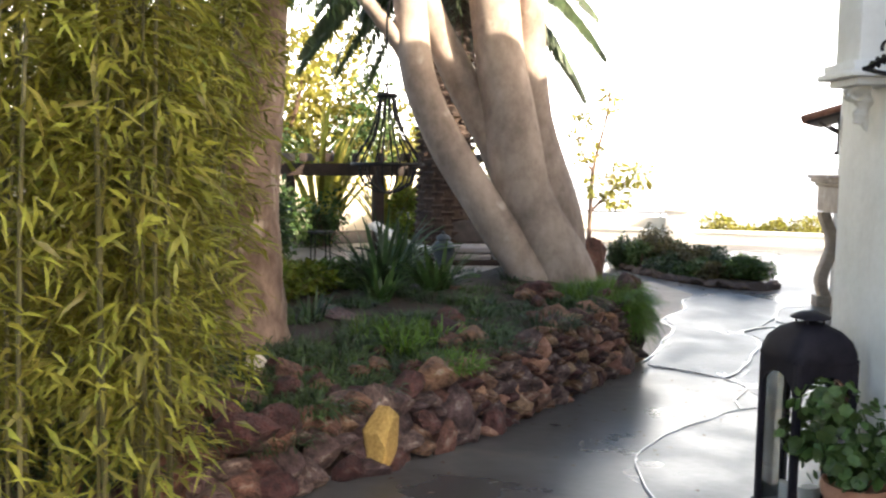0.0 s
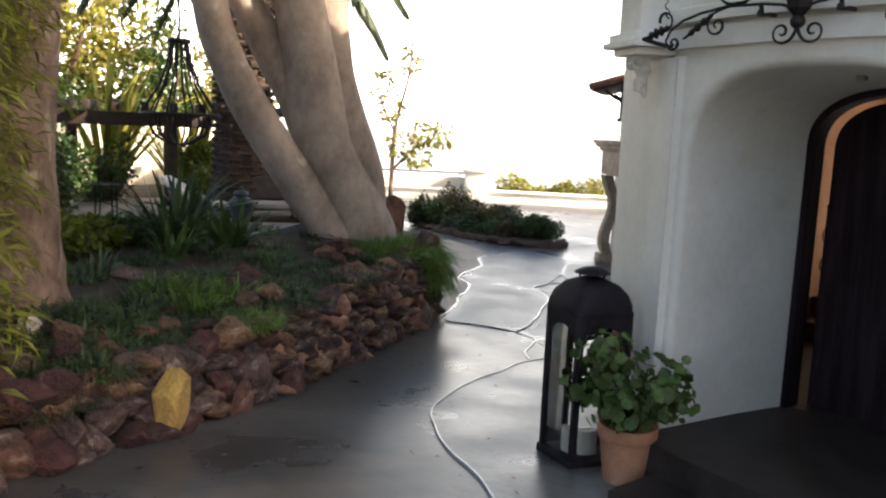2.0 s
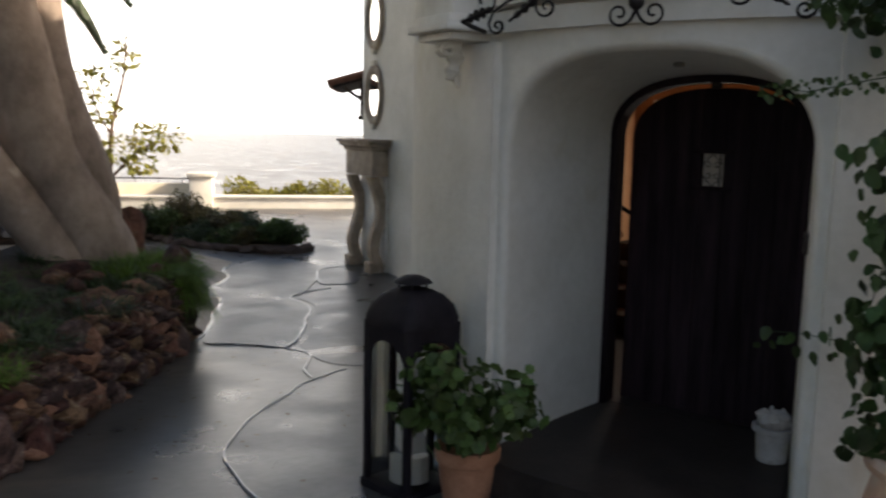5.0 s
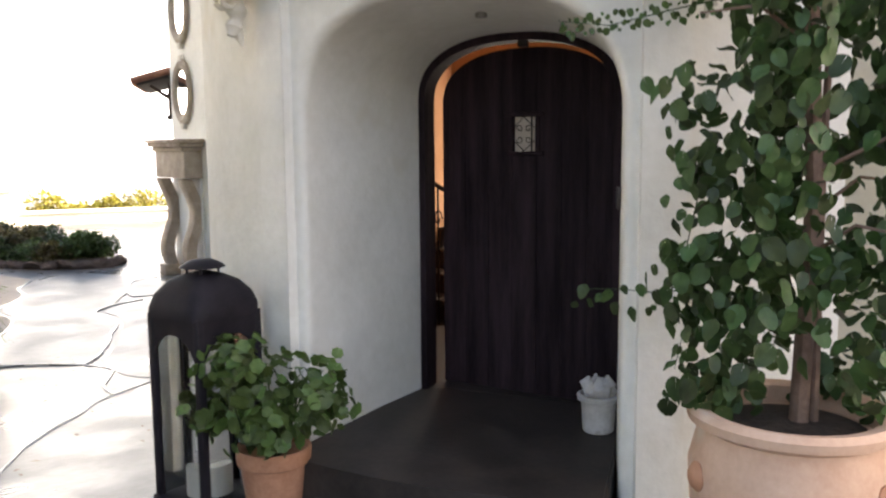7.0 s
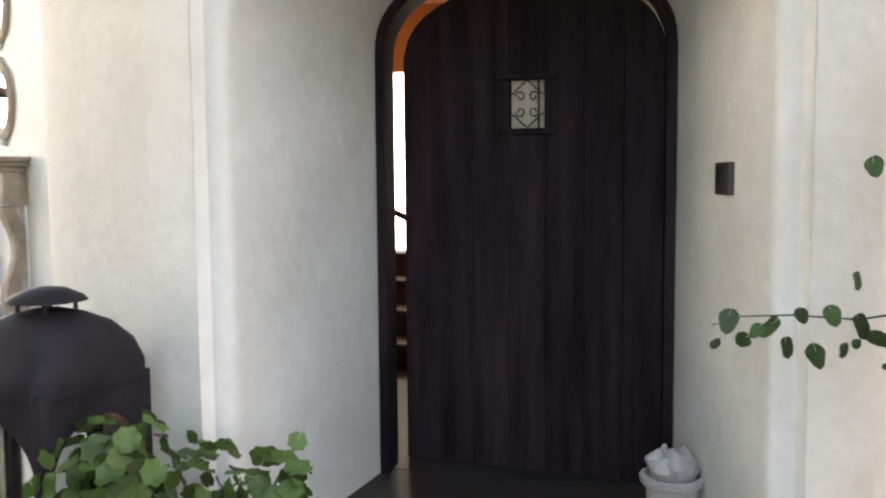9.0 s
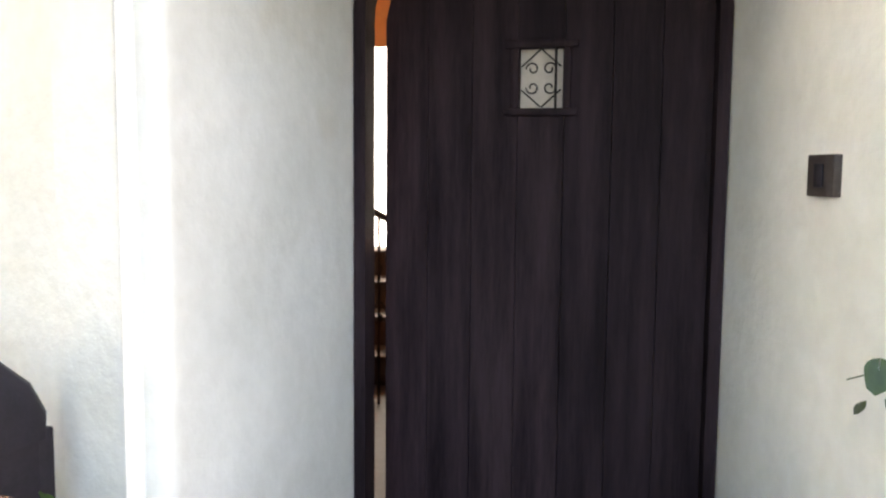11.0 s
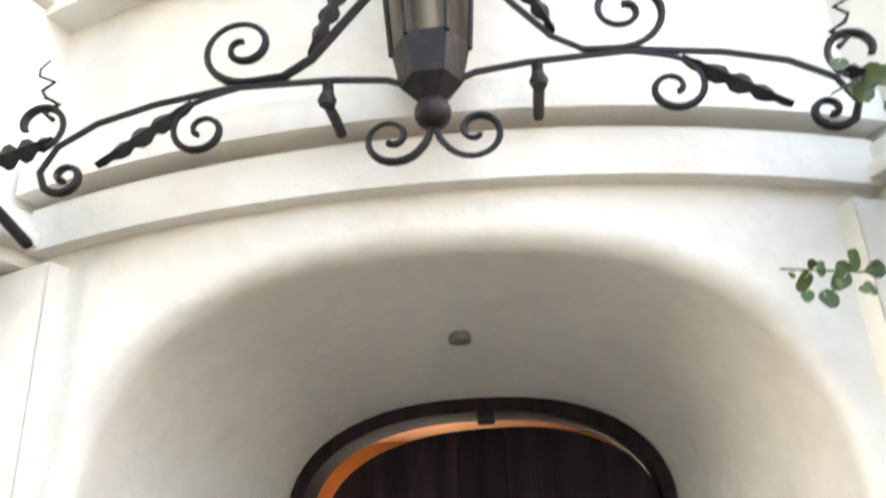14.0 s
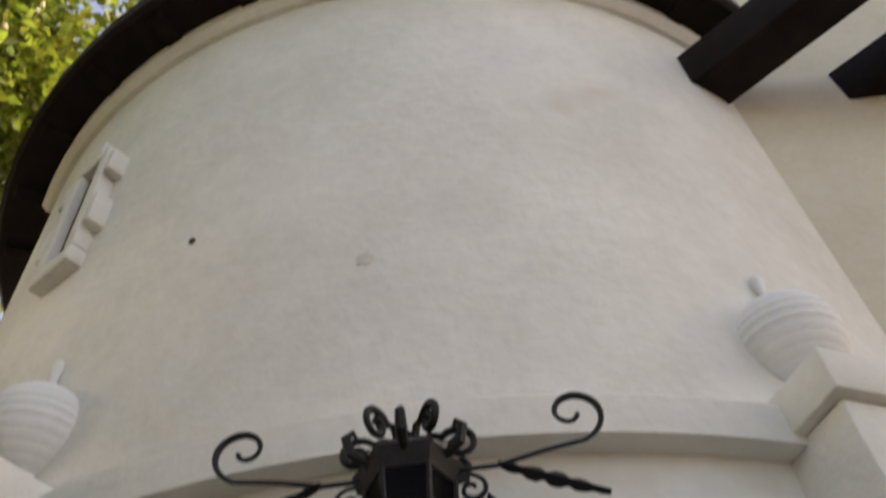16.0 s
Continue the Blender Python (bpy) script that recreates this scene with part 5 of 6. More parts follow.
FX, FY, FZ = -7.18, 0.30, -0.03
fic = tree("fig_tree", (FX, FY, FZ), "big multi-stemmed fig tree with smooth grey bark", (
    ([(0.06, 0.34, -0.1), (0.0, 0.25, 0.5), (-0.27, -0.15, 1.5), (-0.41, -0.36, 2.85), (-0.5, -0.5, 3.95), (-0.6, -0.6, 5.5), (-0.5, -0.8, 7.0)], [0.52, 0.43, 0.385, 0.345, 0.34, 0.28, 0.16]),
    ([(0.08, 0.0, -0.1), (-0.06, -0.28, 0.6), (-0.34, -0.77, 1.42), (-0.60, -1.32, 2.45), (-0.71, -1.55, 3.3), (-0.74, -1.6, 3.95), (-0.6, -1.9, 5.5), (-0.7, -2.4, 7)], [0.32, 0.27, 0.255, 0.235, 0.23, 0.22, 0.18, 0.1]),
    ([(-0.29, 0.35, 0.4), (-0.29, 0.37, 1.0), (-0.44, 0.11, 2.5), (-0.5, 0.05, 4.0), (-0.5, 0.3, 5.5), (-0.2, 0.6, 7)], [0.5, 0.40, 0.24, 0.2, 0.16, 0.08]),
    ([(-0.45, 0.1, 0.9), (-0.55, -0.12, 1.6), (-0.72, -0.55, 2.5), (-0.95, -1.05, 3.5), (-1.05, -1.3, 4.2), (-1.3, -1.8, 6)], [0.3, 0.28, 0.25, 0.215, 0.2, 0.12]),
    ([(-0.5, 0.3, 5.4), (-0.2, 0.8, 7.5), (0.9, 1.7, 9.6), (1.8, 2.0, 11.4), (3.0, 1.6, 12.3)], [0.16, 0.13, 0.09, 0.06, 0.02]),
    ([(-0.74, -1.6, 3.2), (-0.75, -1.85, 3.55), (-0.8, -2.2, 3.95), (-0.9, -2.8, 4.6)], [0.12, 0.1, 0.09, 0.06])), BARK_GREY, 0.1)
cents = [(random.Random(k).uniform(-3, 1.2), random.Random(k + 50).uniform(-3.4, 1.2), 6.6 + random.Random(k + 90).uniform(0, 2.4)) for k in range(16)]
cents += [(1.0, 3.1, 12.0), (1.9, 2.2, 10.6), (0.4, 2.7, 11.0), (1.6, 3.1, 13.2), (2.3, 2.9, 11.8), (0.9, 2.2, 9.8), (1.4, 2.6, 11.6), (0.2, 3.2, 12.6), (1.9, 2.6, 9.6), (2.6, 2.4, 10.6)]
# wide clumps added mostly out of view to block sky light from the left
for k in range(60):
    rr = random.Random(2500 + k)
    cents.append((rr.uniform(-4.5, 3.4), rr.uniform(-5.0, 2.0), rr.uniform(5.6, 9.5)))
for k in range(26):
    rr = random.Random(1500 + k)
    cents.append((rr.uniform(1.5, 3.7), rr.uniform(0.3, 3.4), rr.uniform(10.6, 13.2)))
foliage("crown", cents, [(1.1, 1.1, 0.8)] * 16 + [(0.8, 0.8, 0.75)] * 10 + [(1.4, 1.4, 0.8)] * 60 + [(0.8, 0.8, 0.75)] * 26, 330, 0.17, 0.05, LEAF_FIG, fic, 5)
euc = tree("gum_tree", (-5.24, -3.95, 0.0), "thick tree trunk with mottled pinkish peeling bark", (
    ([(0.05, -0.05, -0.1), (0.02, -0.02, 0.25), (0, 0, 0.8), (0.0, 0.05, 2.0), (0.02, 0.15, 3.4), (0.1, 0.2, 6), (0.2, 0.3, 8)], [0.50, 0.37, 0.29, 0.25, 0.235, 0.2, 0.1]),
    ([(0.25, 0.2, -0.08), (0.12, 0.12, 0.18), (0.0, 0.05, 0.6)], [0.16, 0.14, 0.1]), ([(0.1, -0.35, -0.08), (0.05, -0.2, 0.2), (0.0, -0.05, 0.7)], [0.17, 0.15, 0.1])), BARK_PINK, 0.2)
cents = [(random.Random(k).uniform(-2.6, 2.4), random.Random(k + 5).uniform(-2.6, 2.6), 5.6 + random.Random(k + 9).uniform(0, 3.4)) for k in range(34)]
cents += [(0.5, -0.5, 3.9), (0.9, 0.3, 4.1), (-0.4, 0.6, 4.0), (-0.9, 0.9, 3.8)]
foliage("crown", cents, [(0.95, 0.95, 0.6)] * 34 + [(0.5, 0.5, 0.4)] * 4, 300, 0.14, 0.022, LEAF_GREEN, euc, 7, droop=0.9)

# palm with a scarred trunk
palm = thing("palm_tree", (-10.3, 0.3, 0.0), "date palm with a rough scarred trunk and hanging grey-green fronds", "tree")
bm = bmesh.new()
tube(bm, [(0, 0, z) for z in (-0.1, 0.5, 1.2, 2, 3, 4.4, 5.2)], [0.62, 0.52, 0.46, 0.42, 0.41, 0.46, 0.36], 18)
part("trunk", bm, BARK_PALM, palm)
scar = bmesh.new()
for lv in range(44):
    for k in range(9):
        a = 2 * math.pi * (k + 0.5 * (lv % 2)) / 9
        z = 0.1 + lv * 0.105
        rr = 0.57 - 0.10 * min(z / 1.2, 1) - (0.04 if z < 3 else -0.02)
        m = Matrix.Translation((rr * math.cos(a), rr * math.sin(a), z)) @ Matrix.Rotation(a, 4, "Z") @ Matrix.Rotation(radians(28), 4, "Y")
        box(scar, -0.02, 0.05, -0.10, 0.10, -0.02, 0.035, 0, m)
ob = mesh_object("scar_cover", scar, BARK_PALM)
ob.parent = palm
tagged(ob, kind="stuff")
B, DD, UU, LL = [], [], [], []
for k in range(26):
    r = random.Random(700 + k)
    a = 2 * math.pi * k / 26 + r.uniform(-0.1, 0.1)
    lift, ln = r.uniform(-0.1, 1.1), r.uniform(2.5, 3.1)
    bm = bmesh.new()
    pts = []
    for i in range(13):
        f = i / 12
        out = ln * f * math.cos(lift) * (1 - 0.12 * f)
        pts.append(Vector((out * math.cos(a), out * math.sin(a), 5.2 + ln * f * math.sin(lift) - 1.9 * f * f * (1.1 if lift < 0.5 else 1.5))))
    tube(bm, pts, [0.035 * (1 - 0.85 * i / 12) for i in range(13)], 6)
    part("frond_stalk", bm, FROND, palm)
    for i in range(2, 12):
        for j in range(5):
            f = (i + j / 5) / 12
            q = i + j / 5
            p = pts[int(q)].lerp(pts[min(int(q) + 1, 12)], q - int(q))
            d = (pts[min(i + 1, 12)] - pts[i - 1]).normalized()
            sd = d.cross(Vector((0, 0, 1))).normalized()
            for s in (-1, 1):
                B.append(tuple(p))
                DD.append(tuple(sd * s + d * 0.6 + Vector((0, 0, -0.55 + r.uniform(-0.2, 0.2)))))
                UU.append((0, 0, 1))
                LL.append(0.5 * math.sin(math.pi * min(f * 0.85 + 0.15, 1)) + 0.12)
ob = leaf_mesh("frond_cover", B, DD, UU, LL, [0.034] * len(B), FROND, 0.3)
ob.parent = palm
tagged(ob, kind="stuff")

thin = tree("young_tree", (-14.1, 5.7, -0.7), "slender young tree with sparse sunlit yellow-green leaves", (
    ([(0, 0, 0), (0.05, 0, 1.2), (0.0, 0.1, 2.4), (0.2, 0.3, 3.6), (0.3, 0.3, 4.5)], [0.06, 0.05, 0.045, 0.03, 0.01]),
    ([(0.03, 0.03, 1.4), (0.3, 0.4, 1.9), (0.55, 0.8, 2.2)], [0.03, 0.025, 0.01]), ([(0.0, 0.1, 2.3), (-0.1, -0.2, 2.9), (-0.1, -0.25, 3.5)], [0.03, 0.02, 0.01])), BARK_THIN, 0.1, 8)
foliage("crown", [(0.4, 0.65, 2.3), (0.65, 0.95, 2.25), (0.15, 0.2, 2.0), (-0.1, -0.2, 3.4), (0.2, 0.3, 3.9), (-0.1, 0, 2.8), (0.35, 0.5, 1.75)], [(0.4, 0.4, 0.3)] * 3 + [(0.32, 0.32, 0.3)] * 4, 120, 0.13, 0.042, LEAF_YELLOW, thin, 21)

# ---- bamboo ----
bam = thing("bamboo_grove", (-2.6, -5.3, -0.1), "dense grove of yellow-green bamboo with slender culms", "bamboo")
r = random.Random(77)
tops = []
for k in range(82):
    x, y = r.uniform(-2.3, 0.9), r.uniform(-1.9, 0.72)
    if x > -0.6 and y > 0.3:
        y -= 0.5
    h = r.uniform(4.4, 6.4)
    lx, ly = r.uniform(-0.35, 0.5), r.uniform(-0.4, 0.75)
    if k >= 74:
        x, y, ly = r.uniform(-1.9, -0.9), r.uniform(0.35, 0.75), r.uniform(0.5, 1.1)
    pts = [(x + lx * f * f, y + ly * f * f, -0.35 + (h + 0.35) * f) for f in [i / 9 for i in range(10)]]
    w = r.uniform(0.009, 0.02)
    bm = bmesh.new()
    tube(bm, pts, [w * (1 - 0.6 * i / 9) for i in range(10)], 7)
    for i in range(1, 9):
        tube(bm, [Vector(pts[i]) - Vector((0, 0, 0.012)), pts[i], Vector(pts[i]) + Vector((0, 0, 0.012))], [w * 0.9, w * 1.3, w * 0.9], 7)
    part("culm", bm, CULM, bam)
    tops.append(pts)
B, DD = [], []
rs = np.random.RandomState(5)
for pts in tops:
    for k in range(290):
        f = 0.10 + 0.90 * rs.rand() ** 0.85
        i = min(int(f * 9), 8)
        p = np.array(pts[i]) + (np.array(pts[i + 1]) - np.array(pts[i])) * (f * 9 - i)
        a, out = rs.rand() * 6.28, rs.rand() ** 0.7 * 0.42
        c = p + np.array([math.cos(a) * out, math.sin(a) * out, 0.15 * rs.rand() - 0.2 * out])
        for j in range(3):
            B.append(c + rs.normal(size=3) * 0.03)
            DD.append((math.cos(a) + rs.normal() * 0.7, math.sin(a) + rs.normal() * 0.7, -0.35 + rs.normal() * 0.4))
n_l = len(B)
ob = leaf_mesh("bamboo_leaves", B, DD, np.array([[0, 0, 1.0]]) + rs.normal(size=(n_l, 3)) * 0.4, 0.10 + 0.12 * rs.rand(n_l), 0.008 + 0.009 * rs.rand(n_l), LEAF_BAMBOO, 0.2)
ob.parent = bam
tagged(ob, kind="stuff")

# ---- bed planting ----
def tuft(name, at, n_blades, length, width, mat, label, category, seed, spread=0.25, rise=1.0, droop=0.35, group=""):
    """A clump of arching strap leaves or grass blades."""
    ob = thing(name, at, label, category, group)
    rs = np.random.RandomState(seed)
    V, F = [], []
    for k in range(n_blades):
        a, b = rs.rand() * 6.28, rs.rand() ** 0.5
        base = Vector((math.cos(a) * b * spread, math.sin(a) * b * spread, 0))
        a2 = a + rs.normal() * 0.5
        out = Vector((math.cos(a2), math.sin(a2), 0))
        sd = Vector((-out.y, out.x, 0))
        ln = length * (0.6 + 0.6 * rs.rand())
        lean = 0.25 + 0.75 * rs.rand()
        i0 = len(V)
        for j in range(5):
            f = j / 4
            p = base + out * ln * lean * (f + 0.4 * f * f) * 0.7 + Vector((0, 0, ln * (rise * f - (0.5 + droop) * f * f * lean)))
            w = width * (1 - f) ** 0.6 * (0.6 + f * 0.8 if f < 0.5 else 1)
            V += [tuple(p - sd * w), tuple(p + sd * w + Vector((0, 0, width * 0.3)))]
        for j in range(4):
            q = i0 + 2 * j
            F.append((q, q + 1, q + 3, q + 2))
    me = bpy.data.meshes.new(name)
    me.from_pydata(V, [], F)
    me.materials.append(mat)
    o = new("leaf_mass", me)
    o.parent = ob
    tagged(o, kind="stuff")
    return ob


for k, (x, y, z, n_b, ln, w) in enumerate(((-7.25, -1.95, 0.18, 60, 0.95, 0.045), (-6.95, -1.35, 0.18, 64, 0.6, 0.05), (-7.6, -1.6, 0.2, 40, 0.8, 0.045), (-6.6, -2.2, 0.2, 40, 0.5, 0.035), (-5.9, -3.2, 0.2, 40, 0.35, 0.02))):
    tuft("strap_leaf_plant", (x, y, z), n_b, ln, w, LEAF_DARK if k % 2 == 0 else LEAF_GREEN, "clump of arching dark green strap leaves in the bed", "plant", 60 + k, 0.14, 1.35, group="strap-leaf plants")
for k, (x, y, ln) in enumerate(((-4.95, -2.62, 0.36), (-4.7, -2.35, 0.32), (-5.15, -2.85, 0.3), (-4.5, -2.75, 0.3))):
    tuft("strap_leaf_plant", (x, y, 0.15), 90, ln, 0.014, GRASS, "bright green tuft of narrow leaves on the bed", "plant", 670 + k, 0.16, 1.1, group="bright tufts")
for k, (x, y, z, sp, n_b, ln) in enumerate(((-6.15, 0.35, 0.2, 0.45, 1300, 0.3), (-6.5, 0.85, 0.18, 0.4, 1200, 0.34), (-6.22, 0.9, 0.05, 0.3, 1300, 0.36), (-5.75, -0.2, 0.18, 0.4, 450, 0.22), (-3.95, -2.55, 0.13, 0.3, 380, 0.22),
                                      (-4.35, -1.9, 0.16, 0.3, 200, 0.2), (-4.9, -1.0, 0.2, 0.35, 250, 0.2), (-3.55, -3.75, 0.05, 0.3, 160, 0.18), (-4.9, -3.2, 0.2, 0.4, 160, 0.22), (-3.2, -4.3, -0.05, 0.35, 180, 0.25), (-4.7, -2.4, 0.2, 0.45, 260, 0.18), (-6.0, -0.3, 0.2, 0.5, 300, 0.22))):
    tuft("grass_clump", (x, y, z), n_b, ln, 0.006, GRASS if k in (0, 1, 2, 4) else LEAF_DARK, "soft tufted grass spilling over the stone wall" if k < 4 else "low dark groundcover tuft in the bed", "grass", 80 + k, sp, 1.0, 0.5, "grass tufts")

for k, (x, y, z) in enumerate(((-6.2, 0.85, 0.12), (-6.3, 1.02, 0.08), (-6.42, 1.16, 0.02), (-6.55, 1.26, -0.02), (-6.24, 1.0, -0.1), (-6.4, 1.15, -0.18))):
    tuft("grass_clump", (x, y, z), 700, 0.34, 0.006, GRASS, "soft tufted grass hanging down the end of the stone wall", "grass", 780 + k, 0.2, 0.55, 0.95, "grass tufts")

r = random.Random(17)
for k in range(170):
    f, off = (r.uniform(0.12, 0.55), r.uniform(0.15, 2.6)) if k < 80 else (r.uniform(0.12, 0.40), r.uniform(0.22, 1.3))
    x, y, nx, ny = along(f)
    tuft("groundcover_tuft", (x - nx * off, y - ny * off, bed_top(f) + 0.09 * min(off, 1.5)), 90, r.uniform(0.14, 0.28), 0.009, LEAF_DARK if k % 3 else LEAF_GREEN, "low dark green groundcover tuft in the bed", "groundcover", 500 + k, r.uniform(0.15, 0.3), 0.9, 0.6, "groundcover tufts")

for k, (x, y, ln) in enumerate(((-13.6, -0.9, 2.5), (-14.0, -3.2, 2.3), (-13.3, 0.5, 2.0))):
    tuft("broad_leaf_plant", (x, y, 0.2), 34, ln, 0.075, LEAF_YELLOW, "tall clump of broad upright leaves behind the seats", "plant", 640 + k, 0.2, 1.35, 0.15, "broad-leaf plants")


def shrub(at, radii, mat, seed, count=260, leaf=0.05, label="rounded leafy shrub", name="shrub", group="shrubs"):
    ob = thing(name, at, label, "shrub", group)
    bm = bmesh.new()
    rr = random.Random(seed)
    for k in range(7):
        a = rr.random() * 6.28
        tube(bm, [(0, 0, -0.05), (0.3 * radii[0] * math.cos(a), 0.3 * radii[1] * math.sin(a), 0.5 * radii[2]), (0.7 * radii[0] * math.cos(a), 0.7 * radii[1] * math.sin(a), radii[2])], [0.02, 0.014, 0.005], 5)
    part("stem", bm, BARK_THIN, ob)
    cs, rd = [], []
    for k in range(7):
        a = rr.random() * 6.28
        q = rr.random() ** 0.5 * 0.6
        cs.append((q * radii[0] * math.cos(a), q * radii[1] * math.sin(a), radii[2] * rr.uniform(0.5, 1.1)))
        rd.append(tuple(0.55 * v for v in radii))
    foliage("leaves", cs, rd, count, leaf, leaf * 0.35, mat, ob, seed)
    return ob


gz = -0.67
for k, (x, y, sx, sz, m) in enumerate(((-14.3, 6.75, 0.42, 0.5, LEAF_DARK), (-13.75, 6.95, 0.38, 0.42, LEAF_GREEN), (-14.0, 7.5, 0.5, 0.62, LEAF_OLIVE), (-13.4, 7.6, 0.42, 0.5, LEAF_OLIVE), (-13.0, 7.1, 0.45, 0.3, LEAF_DARK), (-12.5, 7.5, 0.4, 0.42, LEAF_OLIVE), (-12.6, 6.95, 0.42, 0.24, LEAF_DARK),
                                       (-12.0, 7.1, 0.45, 0.28, LEAF_GREEN), (-11.9, 7.6, 0.45, 0.3, LEAF_DARK), (-11.45, 7.2, 0.42, 0.26, LEAF_OLIVE), (-11.2, 7.55, 0.42, 0.36, LEAF_GREEN), (-10.95, 7.85, 0.38, 0.36, LEAF_GREEN), (-11.5, 8.1, 0.45, 0.3, LEAF_DARK), (-13.9, 8.1, 0.5, 0.5, LEAF_DARK), (-12.8, 8.2, 0.5, 0.4, LEAF_DARK))):
    shrub((x, y, gz), (sx, sx, sz), m, 120 + k, 560, 0.055, label="low dense green shrub in the stone-edged island bed", group="island shrubs")
bm = bmesh.new()
for (cx, cy, rx_, ry_) in ((-12.5, 7.4, 2.2, 0.75),):
    ring = [bm.verts.new((cx + rx_ * math.cos(a) * 1.0 + 0.12 * math.sin(a * 5), cy + ry_ * math.sin(a) - 0.12 * math.cos(a), gz + 0.06)) for a in [2 * math.pi * i / 40 for i in range(40)]]
    mid = bm.verts.new((cx, cy, gz + 0.14))
    for i in range(40):
        bm.faces.new((ring[i], ring[(i + 1) % 40], mid))
fixed("island_bed", bm, SOIL, "dark earth of the island bed", "soil")
for k in range(22):
    a = radians(165 + 10.5 * k)
    ob = stone(None, (-12.5 + 2.25 * math.cos(a), 7.35 + 0.85 * math.sin(a), gz + 0.03), (0.24, 0.16, 0.10), 200 + k, a + 1.57, ROCK_MORTAR)
    ob.name = "edging_stone"
    tagged(ob, "dark rough stone edging the island bed", "rock", "edging stones")

# glowing arc added far out over the sea: makes the low sky burn out white
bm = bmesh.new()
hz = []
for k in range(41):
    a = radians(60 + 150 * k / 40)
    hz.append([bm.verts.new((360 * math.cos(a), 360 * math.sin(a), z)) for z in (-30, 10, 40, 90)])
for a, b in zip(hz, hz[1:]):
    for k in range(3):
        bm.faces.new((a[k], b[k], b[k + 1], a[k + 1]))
fixed("backdrop", bm, glowing("horizon_glow", (0.93, 0.97, 1.0), 0.9), "bright white haze in the far distance", "backdrop")

# far parapet, hedge and glowing hillside
bm = bmesh.new()
fm = Matrix.Translation((-17.5, 14.0, gz)) @ Matrix.Rotation(radians(45), 4, "Z")
FARX = -2.19
box(bm, -16, 16, -0.2, 0.2, -0.3, 0.30, 0.03, fm)
box(bm, -16, 16, -0.26, 0.26, 0.30, 0.38, 0.02, fm)
fixed("wall_parapet", bm, STUCCO, "low pale stucco parapet at the end of the terrace", "wall")
bm = bmesh.new()
box(bm, FARX - 0.35, FARX + 0.35, -0.35, 0.35, -0.3, 0.95, 0.03, fm)
box(bm, FARX - 0.42, FARX + 0.42, -0.42, 0.42, 0.95, 1.08, 0.03, fm)
fixed("wall_pillar", bm, STUCCO, "square pale stucco pillar at the end of the parapet", "wall")
bm = bmesh.new()
box(bm, -16, FARX - 0.36, 0.3, 0.5, -0.3, 0.72, 0.02, fm)
fixed("wall_terrace", bm, STUCCO_WARM, "cream stucco terrace wall beside the pillar", "wall")
rail = thing("terrace_rail", tuple(fm @ Vector((0, 0, 0))), "thin dark metal rail on the terrace wall", "railing", turn=45)
for i in range(12):
    x = FARX - 0.6 - i * 0.7
    part("post", tube(bmesh.new(), [(x, 0.4, 0.72), (x, 0.4, 0.86)], 0.012, 6), IRON, rail)
part("handrail", tube(bmesh.new(), [(-10.5, 0.4, 0.87), (FARX - 0.4, 0.4, 0.87)], 0.022, 6), IRON, rail)
for k in range(34):
    t = -14.5 + k * 0.85
    if t < FARX + 0.5:
        continue
    p = fm @ Vector((t + random.Random(k).uniform(-0.4, 0.4), 1.3, 0))
    shrub(tuple(p), (0.75, 0.75, 0.42 + 0.14 * math.sin(k * 2.1)), LEAF_YELLOW, 160 + k, 110, 0.12, "sunlit yellow-green hedge shrub behind the parapet", "hedge_shrub", "parapet hedge")

# ---- seating place behind the trees ----
chand = thing("iron_chandelier", (-6.89, -2.0, 1.53), "hanging black iron basket chandelier of curved bars", "chandelier")
for k in range(12):
    a = 2 * math.pi * k / 12
    c, s = math.cos(a), math.sin(a)
    bm = bmesh.new()
    tube(bm, [(q * c, q * s, z) for q, z in ((0.08, 1.02), (0.12, 0.8), (0.2, 0.58), (0.36, 0.34), (0.385, 0.28))], 0.011, 6)
    part("upper_bar", bm, IRON, chand)
    bm = bmesh.new()
    tube(bm, [(q * c, q * s, z) for q, z in ((0.30, 0.29), (0.31, 0.2), (0.26, 0.08), (0.13, 0.0), (0.02, -0.02))], 0.012, 6)
    part("basket_bar", bm, IRON, chand)
for rad, z, w in ((0.385, 0.29, 0.018), (0.30, 0.29, 0.014), (0.09, 1.02, 0.03)):
    bm = bmesh.new()
    tube(bm, [(rad * math.cos(a), rad * math.sin(a), z) for a in [2 * math.pi * i / 32 for i in range(33)]], w, 6)
    part("hoop", bm, IRON, chand)
bm = bmesh.new()
tube(bm, [(0, 0, 1.02), (0.0, 0, 1.8), (-0.05, 0.1, 2.45)], 0.014, 6)
part("chain", bm, IRON, chand)
chand.scale = (1.08, 1.08, 1.08)

pz = 0.2
perg = thing("pergola", (-11.9, -0.1, 0.1), "dark timber pergola over the garden seats", "pergola")
for x, y in ((0.0, -0.2), (0.3, 1.3), (-2.4, -1.2), (-1.8, 1.6)):
    bm = bmesh.new()
    box(bm, x - 0.09, x + 0.09, y - 0.09, y + 0.09, 0, 1.75, 0.01)
    part("post", bm, BEAM_WOOD, perg)
bm = bmesh.new()
box(bm, -0.15, 0.15, -2.2, 0.45, 1.5, 1.72, 0.015, Matrix.Rotation(radians(-19), 4, "Z"))
part("beam", bm, BEAM_WOOD, perg)
